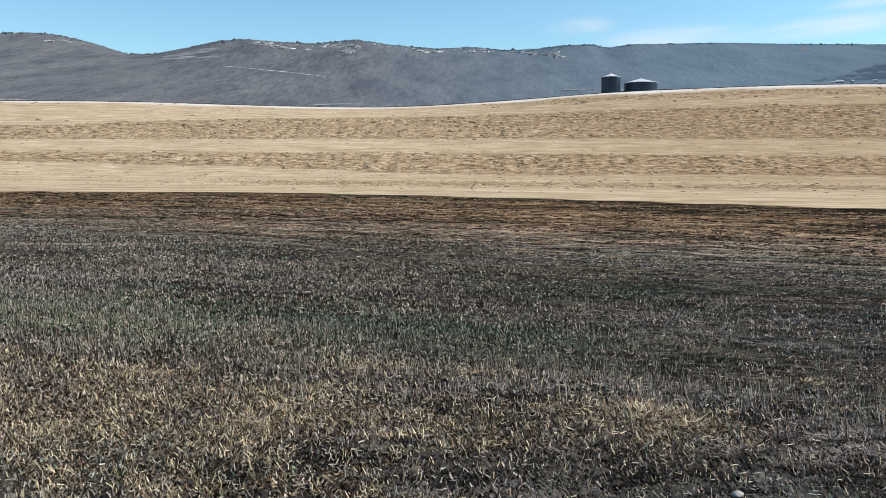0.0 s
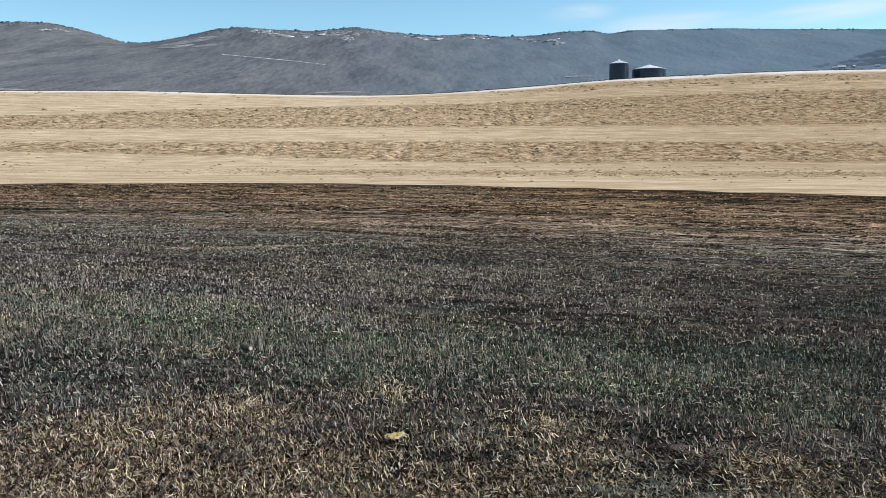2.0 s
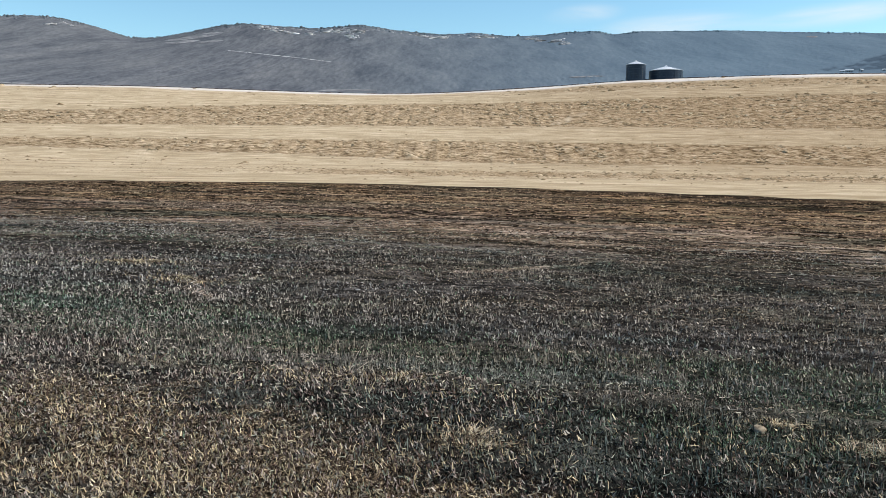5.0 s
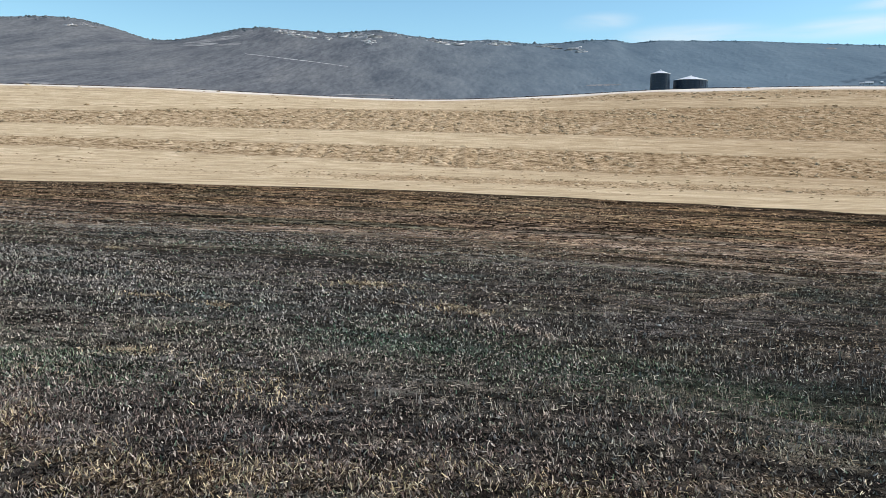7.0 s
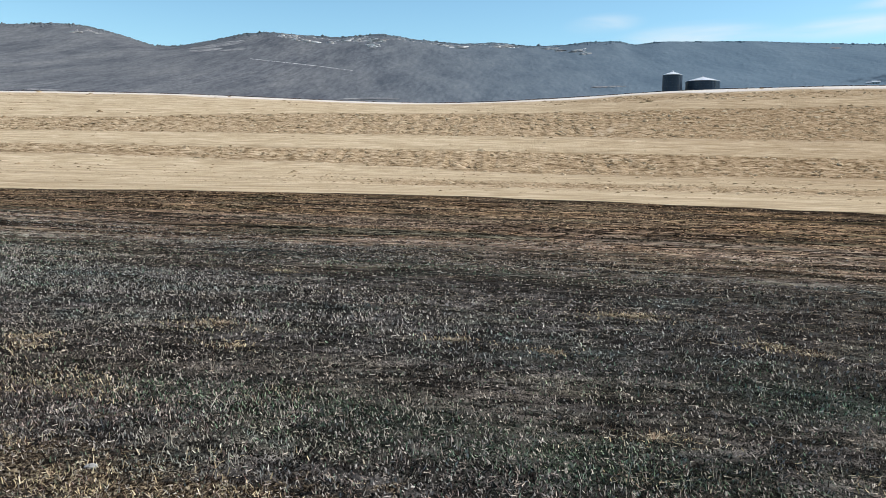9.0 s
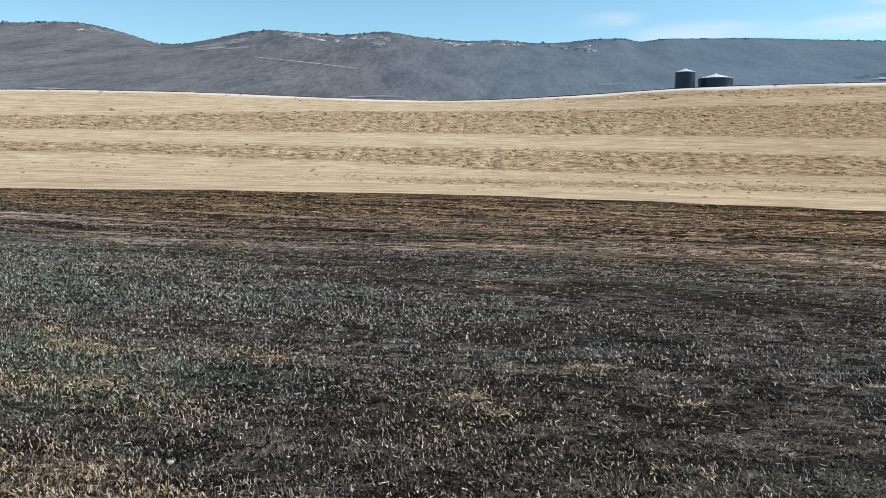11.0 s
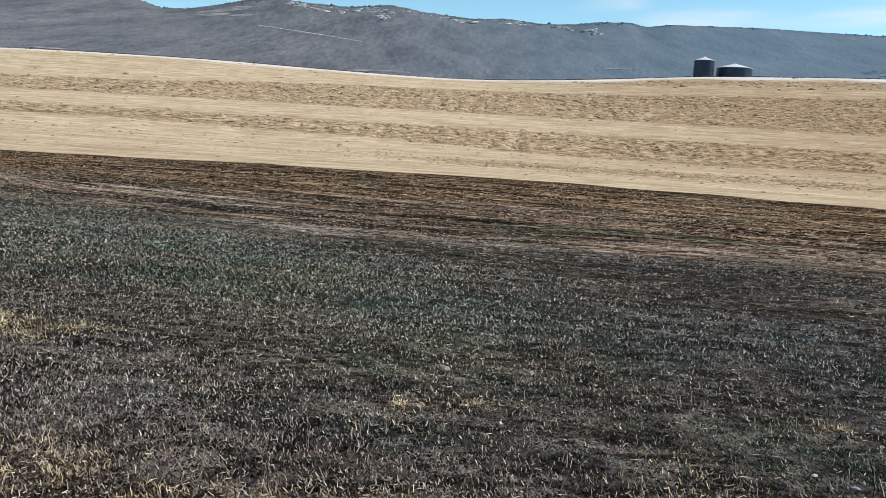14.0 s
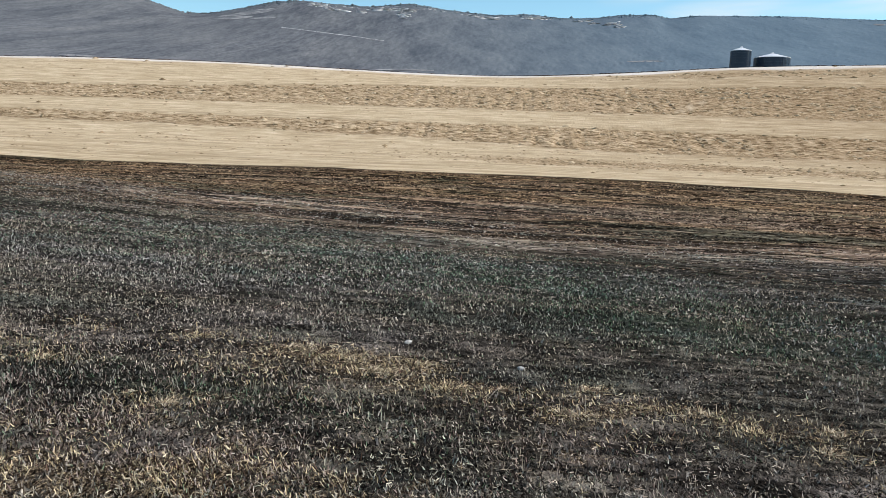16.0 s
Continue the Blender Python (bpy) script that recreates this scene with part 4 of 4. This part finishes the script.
def grains(rng, n, u0, u1, keep_by, name, material, label, category="stubble", long=1.0, wide=1.0, least=(0.027, 0.0062), power=1.9):
    """Dense short ends of stubble or grass: single stalks near the drive, little bunches of them farther off."""
    x, y, u = strew(rng, n, u0, u1, power)
    keep = rng.uniform(0, 1, n) < keep_by(x, y, u)
    x, y, u = x[keep], y[keep], u[keep]
    k = len(x)
    h = np.maximum(least[0], 0.0036 * np.minimum(u, 11)) * long * rng.uniform(0.5, 1.6, k)
    width = np.maximum(least[1], 0.0018 * u) * wide * rng.uniform(0.6, 1.5, k)
    lean = rng.normal(0, 0.75, (k, 2))
    way = np.stack([lean[:, 0] - 0.1, lean[:, 1] * 0.7, np.ones(k)], 1)
    way = way / np.linalg.norm(way, axis=1)[:, None] * h[:, None]
    side = turned(rng.normal(0.75, 0.5, k))
    side[:, 2] = rng.normal(0, 0.25, k)
    verts, quads = strips(np.stack([x, y, micro(x, y) - 0.008], 1), [way], side, width, 1, (1.0, 0.6))
    return stuff(name, verts, quads, material, label, category)


def far_mat(rng, n, u0, u1, power, keep_by, tall, wide, name, material, label):
    """Low lines of straw and stubble far off, lying along the rows and leaning back from the drive."""
    x, y, u = strew(rng, n, u0, u1, power)
    keep = rng.uniform(0, 1, n) < keep_by(x, y, u)
    x, y, u = x[keep], y[keep], u[keep]
    k = len(x)
    h = rng.uniform(*tall, k) * np.clip(u / 38.0, 0.5, 1.8)
    way = np.stack([rng.normal(0, 0.4, k), rng.uniform(0.2, 1.2, k), np.ones(k)], 1) * h[:, None]
    side = turned(rng.normal(0.0, 0.16, k))
    side[:, 2] = terrain(x + 0.5, y) - terrain(x - 0.5, y) + rng.normal(0, 0.03, k)
    width = np.maximum(wide[0], wide[1] * u) * np.exp(rng.normal(0, 0.6, k))
    verts, quads = strips(np.stack([x, y, micro(x, y) - 0.012], 1), [way], side, width, 1, (1.0, 0.55))
    return stuff(name, verts, quads, material, label, "stubble")


def litter(rng, n, u0, u1, power, keep_by, long, thick, name, material, label):
    """Fallen straw, lying this way and that, most of it along the rows."""
    x, y, u = strew(rng, n, u0, u1, power)
    keep = rng.uniform(0, 1, n) < keep_by(x, y, u)
    x, y, u = x[keep], y[keep], u[keep]
    k = len(x)
    a = np.where(rng.uniform(0, 1, k) < 0.55, rng.normal(0, 0.45, k), rng.uniform(0, math.pi, k))
    scale = np.maximum(1.0, u / 11.0)
    d = rng.uniform(*long, k) * scale * np.clip(u / 8.0, 0.45, 1.0)
    way = turned(a) * d[:, None]
    where = np.stack([x, y, micro(x, y) + rng.uniform(0.004, 0.035, k)], 1)
    up = rng.normal(0, 0.14, k) * d
    way1 = way + np.stack([0 * up, 0 * up, up], 1)
    side = np.stack([-np.sin(a) * 0.8, np.cos(a) * 0.8, rng.uniform(0.1, 0.9, k)], 1)
    width = np.maximum(thick[0], thick[1] * u) * rng.uniform(0.6, 1.5, k)
    verts, quads = strips(where, [way1], side, width, 1, (1.0, 0.7))
    return stuff(name, verts, quads, material, label, "straw")


def clumps(x, y, u):
    """Little tufts with bare gaps between them, coarser with the distance."""
    a, b, c = wave(x, y * 1.6, 95, 0.20), wave(x * 0.6, y * 1.4, 96, 0.55), wave(x * 0.4, y, 97, 1.3)
    near, far = 1 - smoothstep(7, 12, u), smoothstep(16, 26, u)
    return np.clip(0.5 + 1.1 * (a * near + b * (1 - near) * (1 - far) + c * far), 0.05, 1)


def in_burn(x, y, u):
    return (y < burn_edge(x) - 0.5) * 1.0


def in_rows(x, y, u):
    """Farther from the drive the stubble shows in drill rows with bare lines between them."""
    rows = np.clip(0.62 + 0.75 * wave(x * 0.05, y, 106, 1.0) + 0.4 * wave(x * 0.05, y, 107, 2.4), 0.08, 1)
    k = smoothstep(9, 18, u)
    return 1 - k + k * rows


def build_stubble():
    rng = np.random.RandomState(20)

    def standing(x, y, u):
        bare = np.clip(0.62 + 0.55 * wave(x, y, 81, 5) + 0.35 * wave(x * 0.25, y, 82, 2.5), 0.08, 1)
        return in_burn(x, y, u) * smoothstep(-0.6, 1.2, u - lip(x)) * (0.10 + 0.90 * smoothstep(1, 9, x)) * (1 - 0.85 * smoothstep(15, 32, u)) * bare * in_rows(x, y, u) * (0.35 + 0.65 * clumps(x, y, u))

    stalks(rng, 95000, 3.2, 36, 1.5, standing, (0.045, 0.14), (0.0048, 0.00068), 0.15, "burnt_stubble", MAT_STUBBLE, "grey and black charred straw stubble in rows", per=4, spread=0.022, fall=0.12)

    def broken(x, y, u):
        return in_burn(x, y, u) * (1 - 0.6 * scorched(x, y, u)) * (1 - (0.7 - 0.45 * smoothstep(1, 4, x)) * np.clip(dry_band(x, y, u) + matted(x, y), 0, 1)) * (1 - 0.75 * smoothstep(26, 50, u)) * (0.5 + 0.5 * clumps(x, y, u)) * in_rows(x, y, u) * np.clip(0.8 + 0.3 * wave(x * 0.4, y, 92, 2.5) + 0.2 * wave(x, y * 1.5, 93, 7), 0.4, 1)

    grains(rng, 900000, 2.5, 46, broken, "broken_stubble", MAT_BROKEN, "short broken charred stubble leaning every way", power=1.6)

    grains(rng, 450000, 2.4, 9.5, scorched, "scorched_grass", MAT_SCORCH, "brown half-burnt grass behind the dry verge", "grass", 1.15, 0.95)

    def fallen(x, y, u):
        return in_burn(x, y, u) * clumps(x, y, u) * np.clip(0.7 + 0.6 * wave(x * 0.22, y * 1.2, 83, 3.0) + 0.3 * wave(x, y, 84, 7), 0.1, 1)

    litter(rng, 140000, 2.7, 40, 1.7, fallen, (0.025, 0.085), (0.0045, 0.0006), "loose_straw", MAT_STRAW, "charred and bleached loose straw lying on the soil")

    def far_rows(x, y, u):
        return in_burn(x, y, u) * smoothstep(0, 5, burn_edge(x) - y) * np.clip(0.36 + 0.5 * wave(x * 0.06, y, 85, 1.6) + 0.55 * wave(x * 0.05, y, 86, 4.0) + 0.3 * wave(x * 0.3, y, 84, 9.0), 0.03, 1)

    far_mat(rng, 390000, 12, 122, 1.15, far_rows, (0.012, 0.045), (0.03, 0.0019), "far_stubble", MAT_FAR, "rows of burnt stubble and straw far across the field")

    # dark strips painted for the shade between straw clumps, pale rows among them
    def shade_lines(x, y, u):
        return in_burn(x, y, u) * smoothstep(0, 5, burn_edge(x) - y) * smoothstep(13, 24, u) * np.clip(0.55 + 0.5 * wave(x * 0.2, y, 98, 7), 0.15, 1)

    far_mat(rng, 34000, 16, 122, 1.0, shade_lines, (0.015, 0.045), (0.12, 0.009), "far_shade_rows", MAT_LINE, "painted shade lines and pale straw rows across the burn")

    def sprouts(x, y, u):
        return np.clip(sprouting(x, u), 0, 1) * np.clip(0.7 + 0.5 * wave(x, y, 87, 2.2), 0.05, 1) * (0.4 + 0.6 * clumps(x, y, u)) + 0.02

    grains(rng, 900000, 2.8, 40, sprouts, "green_regrowth", MAT_GREEN, "thin green grass sprouting between the burnt stubble", "grass", 1.1, 0.9)

    def verge(x, y, u):
        tuft = np.clip(0.62 + 0.9 * wave(x, y, 88, 0.22) + 0.9 * wave(x, y, 89, 1.0) + 0.5 * wave(x, y, 94, 4), 0.03, 1)
        second = 0.6 * np.exp(-((u - lip(x) - 1.5 - 0.35 * wave(x, 0 * x, 90, 4)) / 0.5) ** 2) * np.clip(wave(x, y, 91, 3.0), 0, 1)
        return dry_band(x, y, u) * tuft + second + 0.9 * matted(x, y)

    grains(rng, 560000, 2.4, 16, verge, "verge_grass", MAT_DRY, "short dry tan grass along the verge", "grass", 1.2, 0.9, (0.030, 0.0065))
    stalks(rng, 16000, 2.4, 8, 1.5, verge, (0.03, 0.09), (0.0042, 0.0006), 0.5, "verge_blades", MAT_DRY, "longer dry tan grass blades along the verge", "grass", rows=False, curved=True, per=3, spread=0.03, fall=0.3)
    litter(rng, 90000, 2.4, 8.5, 1.4, verge, (0.03, 0.10), (0.0035, 0.0007), "verge_thatch", MAT_DRY, "matted dry grass thatch on the verge")


build_stubble()


def build_straw_lines():
    """Thin lines of pale straw that a wheel or rake has left across the burn."""
    rng = np.random.RandomState(25)
    verts, quads, m = [], [], 0
    for line, much in ((((8.2, 15.2), (9.6, 16.6), (11.0, 18.2), (13.0, 20.8), (15.2, 21.9), (17.4, 20.9)), 3200), (((3.4, 11.6), (3.7, 10.6), (4.3, 9.7)), 200)):
        q = np.array(line)
        t = rng.uniform(0, len(q) - 1, much)
        x, y = np.interp(t, np.arange(len(q)), q[:, 0]) + rng.normal(0, 0.09, much), np.interp(t, np.arange(len(q)), q[:, 1]) + rng.normal(0, 0.09, much)
        a = rng.uniform(0, math.pi, much)
        way = turned(a) * rng.uniform(0.03, 0.11, much)[:, None] + np.stack([np.zeros(much), np.zeros(much), rng.uniform(0, 0.03, much)], 1)
        side = np.stack([-np.sin(a) * 0.7, np.cos(a) * 0.7, rng.uniform(0.3, 0.9, much)], 1)
        v, f = strips(np.stack([x, y, micro(x, y) + rng.uniform(0.01, 0.06, much)], 1), [way], side, rng.uniform(0.006, 0.014, much), 1, (1.0, 0.7))
        verts.append(v)
        quads.append(f + m)
        m += len(v)
    stuff("straw_lines", np.concatenate(verts), np.concatenate(quads), MAT_STRAW, "thin lines of pale loose straw across the burn", "straw")


build_straw_lines()


def tuft_blades(x, y, size, seed, blades, tall):
    """Blades that fan out from one root."""
    rng = np.random.RandomState(seed)
    k = blades
    a = rng.uniform(0, 2 * math.pi, k)
    out = rng.uniform(0.1, 1.0, k) * size
    b = rng.uniform(0, 2 * math.pi, 4)
    pick = rng.randint(0, 4, k)
    px = x + np.cos(b[pick]) * size * 0.6 + np.cos(a) * out * rng.uniform(0, 1, k) * 0.8
    py = y + np.sin(b[pick]) * size * 0.45 + np.sin(a) * out * rng.uniform(0, 1, k) * 0.6
    where = np.stack([px, py, micro(px, py) - 0.012], 1)
    h = tall * rng.uniform(0.35, 1.1, k)
    fan = np.stack([np.cos(a) * rng.uniform(0.3, 1.9, k) + 0.4, np.sin(a) * rng.uniform(0.3, 1.9, k), rng.uniform(0.5, 1.0, k)], 1)
    side = turned(rng.normal(0, 0.6, k))
    return strips(where, [fan * (h * 0.6)[:, None], fan * (1.4, 1.4, 0.45) * (h * 0.5)[:, None]], side, 0.0075 * rng.uniform(0.6, 1.4, k), 2, (1.0, 0.8, 0.3))


def build_tufts(name, spots, material, label, thick, high):
    verts, quads, n = [], [], 0
    for k, (x, y, s) in enumerate(spots):
        v, q = tuft_blades(x, y, s * 1.15, 300 + k, int(thick * max(s, 0.12) / 0.25), high + 0.1 * s)
        verts.append(v)
        quads.append(q + n)
        n += len(v)
    stuff(name, np.concatenate(verts), np.concatenate(quads), material, label, "grass")


build_tufts("rust_tufts", [q for k, q in enumerate(MATS) if k % 3 != 1], MAT_RUST, "rust-brown dry grass tufts in the burnt stubble", 460, 0.045)
build_tufts("straw_tufts", MATS[1::3], MAT_DRY, "straw-coloured dry grass tufts in the burnt stubble", 420, 0.045)
build_tufts("tall_stalks", [(-3.85, 6.7, 0.12), (7.8, 3.9, 0.12), (7.2, 4.4, 0.10), (1.5, 6.2, 0.10), (-15.8, 17.9, 0.15), (5.0, 9.6, 0.12)], MAT_STUBBLE, "few tall bleached stalks standing over the burnt stubble", 36, 0.24)


# ---------------------------------------------------------------- litter and stones
def bottle(x, y):
    """A brown drinks bottle on its side with a pale cap."""
    glass = Nodes("brown_plastic", rough=0.5, spec=0.2)
    glass.colour(glass.ramp(glass.noise(glass.place(), 30.0, 3), [(0.3, (0.060, 0.038, 0.024)), (0.7, (0.15, 0.098, 0.062))]))
    pale = Nodes("pale_cap", rough=0.5, spec=0.4)
    pale.colour(pale.ramp(pale.noise(pale.place(), 60.0, 2), [(0.3, (0.62, 0.50, 0.28)), (0.7, (0.80, 0.70, 0.48))]))
    root = new("drinks_bottle")
    root.matrix_world = pose(x, y, float(micro(x, y)) + 0.072, 0, 86, -54) @ Matrix.Scale(0.85, 4)
    tagged(root, "brown drinks bottle with a pale cap lying in stubble", "bottle")
    link_part("body", lathe([(0.020, -0.10), (0.034, -0.096), (0.037, -0.085), (0.037, -0.02), (0.035, -0.012), (0.035, 0.0), (0.037, 0.01), (0.036, 0.045), (0.028, 0.07), (0.014, 0.086), (0.013, 0.095)], 28), glass.mat, root, "", True)
    link_part("cap", lathe([(0.017, 0.092), (0.018, 0.094), (0.018, 0.112), (0.015, 0.115)], 24), pale.mat, root, "pale screw cap", False)
    link_part("label_band", lathe([(0.0372, -0.082), (0.0374, -0.08), (0.0374, -0.024), (0.0372, -0.022)], 28), glass.mat, root, "scuffed dark paper band", True)


bottle(13.97, 1.74)


def stone(x, y, size, label, pale=True, seed=0):
    bm = bmesh.new()
    bmesh.ops.create_icosphere(bm, subdivisions=3, radius=1.0)
    for v in bm.verts:
        d = 1 + 0.22 * noise.noise(v.co * 1.3 + Vector((seed * 3.7, 0, 0))) + 0.07 * noise.noise(v.co * 4 + Vector((0, seed, 0)))
        v.co = Vector((v.co.x * size * d, v.co.y * size * 0.7 * d, v.co.z * size * 0.36 * d))
    n = Nodes("pale_field_stone" if pale else "brown_field_stone", rough=0.9, spec=0.2)
    lo, hi = ((0.26, 0.25, 0.23), (0.52, 0.50, 0.46)) if pale else ((0.16, 0.12, 0.08), (0.34, 0.27, 0.18))
    n.colour(n.ramp(n.noise(n.place(), 26.0, 5), [(0.3, lo), (0.7, hi)]))
    n.bump(n.noise(n.place(), 60.0, 4), 0.5, 0.01)
    me = bpy.data.meshes.new("stone")
    bm.to_mesh(me)
    bm.free()
    for p in me.polygons:
        p.use_smooth = True
    me.materials.append(n.mat)
    ob = new("stone", me)
    ob.matrix_world = pose(x, y, float(micro(x, y)) + size * 0.22, 0, 0, 37 * seed)
    return tagged(ob, label, "stone", group="loose stones")


stone(-12.9, 10.3, 0.03, "small pale stone in burnt stubble", True, 1)
stone(-23.2, 14.75, 0.055, "pale flat stone in burnt stubble", True, 2)
stone(-22.0, 14.1, 0.05, "pale yellowish stone in burnt stubble", True, 3)
stone(-16.1, 8.9, 0.065, "pale grey stone on the dry verge", True, 5)
stone(22.6, -2.9, 0.04, "pale yellowish stone on the dry verge", True, 6)
stone(20.1, -0.9, 0.03, "small pale stone in burnt stubble", True, 7)
stone(-8.9, 7.3, 0.035, "small pale flat stone in burnt stubble", True, 8)
stone(-12.7, 10.1, 0.03, "small pale flat stone in burnt stubble", True, 9)


stone(-4.24, 5.44, 0.04, "pale grey stone among dry grass", True, 10)
stone(6.5, 11.9, 0.045, "pale stone in burnt stubble", True, 11)
stone(10.4, 3.1, 0.07, "dark scorched clod of soil in burnt stubble", False, 12)
stone(-15.7, 12.4, 0.08, "brown clod of soil among green regrowth", False, 13)


def bark(x, y):
    """A curled strip of dark bark with a pale torn edge."""
    dark = Nodes("charred_bark", rough=0.9, spec=0.2)
    dark.colour(dark.ramp(dark.noise(dark.place((1, 1, 1)), 40.0, 4), [(0.35, (0.012, 0.010, 0.008)), (0.65, (0.06, 0.048, 0.036))]))
    torn = Nodes("pale_torn_wood", rough=0.85, spec=0.2)
    torn.colour(torn.ramp(torn.noise(torn.place((1, 1, 1)), 60.0, 3), [(0.35, (0.30, 0.24, 0.16)), (0.65, (0.52, 0.44, 0.32))]))
    root = new("bark_strip")
    root.matrix_world = pose(x, y, float(micro(x, y)) + 0.012, 4, 0, -14)
    tagged(root, "curled dark bark strip with a pale torn edge", "bark")
    for name, material, lo, hi, label in (("shell", dark, -70, 60, ""), ("torn_edge", torn, 60, 78, "pale torn wood edge")):
        bm = bmesh.new()
        rows_ = []
        for i in range(13):
            t = i / 12 - 0.5
            r = 0.030 * (1 - 1.6 * t * t) + 0.003 * noise.noise(Vector((i * 0.7, 2.0, 0)))
            ring = []
            for r2 in (r, r - 0.006):
                for a in np.linspace(radians(lo), radians(hi), 8):
                    ring.append(bm.verts.new((t * 0.19, r2 * math.sin(a), r2 * math.cos(a) - 0.012 + 0.02 * t * t)))
            rows_.append(ring)
        for a, b in zip(rows_, rows_[1:]):
            for k in range(7):
                bm.faces.new((a[k], a[k + 1], b[k + 1], b[k]))
                bm.faces.new((a[8 + k + 1], a[8 + k], b[8 + k], b[8 + k + 1]))
            for k, m in ((0, 8), (7, 15)):
                bm.faces.new((a[k], b[k], b[m], a[m]))
        for ring in (rows_[0], rows_[-1]):
            bm.faces.new(ring[:8] + ring[8:][::-1])
        bmesh.ops.recalc_face_normals(bm, faces=bm.faces)
        link_part(name, bm, material.mat, root, label)


bark(-20.9, 9.88)


def wrapper(x, y):
    """A crumpled yellow scrap with a pale fold, as left by the road."""
    bm = bmesh.new()
    n = 9
    grid = [[bm.verts.new(((i / (n - 1) - 0.5) * 0.12, (j / (n - 1) - 0.5) * 0.07, 0.03 + 0.030 * noise.noise(Vector((i * 0.55, j * 0.6, 3.0))) + 0.012 * noise.noise(Vector((i * 1.7, j * 1.5, 9.0)))))
             for i in range(n)] for j in range(n)]
    for a, b in zip(grid, grid[1:]):
        for k in range(n - 1):
            bm.faces.new((a[k], a[k + 1], b[k + 1], b[k]))
    top = list(bm.faces)
    bmesh.ops.solidify(bm, geom=top, thickness=0.003)
    m = Nodes("yellow_waxed_paper", rough=0.55, spec=0.3)
    m.colour(m.ramp(m.noise(m.place(), 14.0, 3), [(0.42, (0.66, 0.47, 0.12)), (0.5, (0.74, 0.60, 0.28)), (0.58, (0.76, 0.70, 0.56))]))
    me = bpy.data.meshes.new("paper_scrap")
    bm.to_mesh(me)
    bm.free()
    me.materials.append(m.mat)
    ob = new("paper_scrap", me)
    ob.matrix_world = pose(x, y, float(micro(x, y)) + 0.005, 6, -4, 20)
    tagged(ob, "crumpled yellow paper scrap lying on dry grass", "litter")


wrapper(15.4, -0.38)
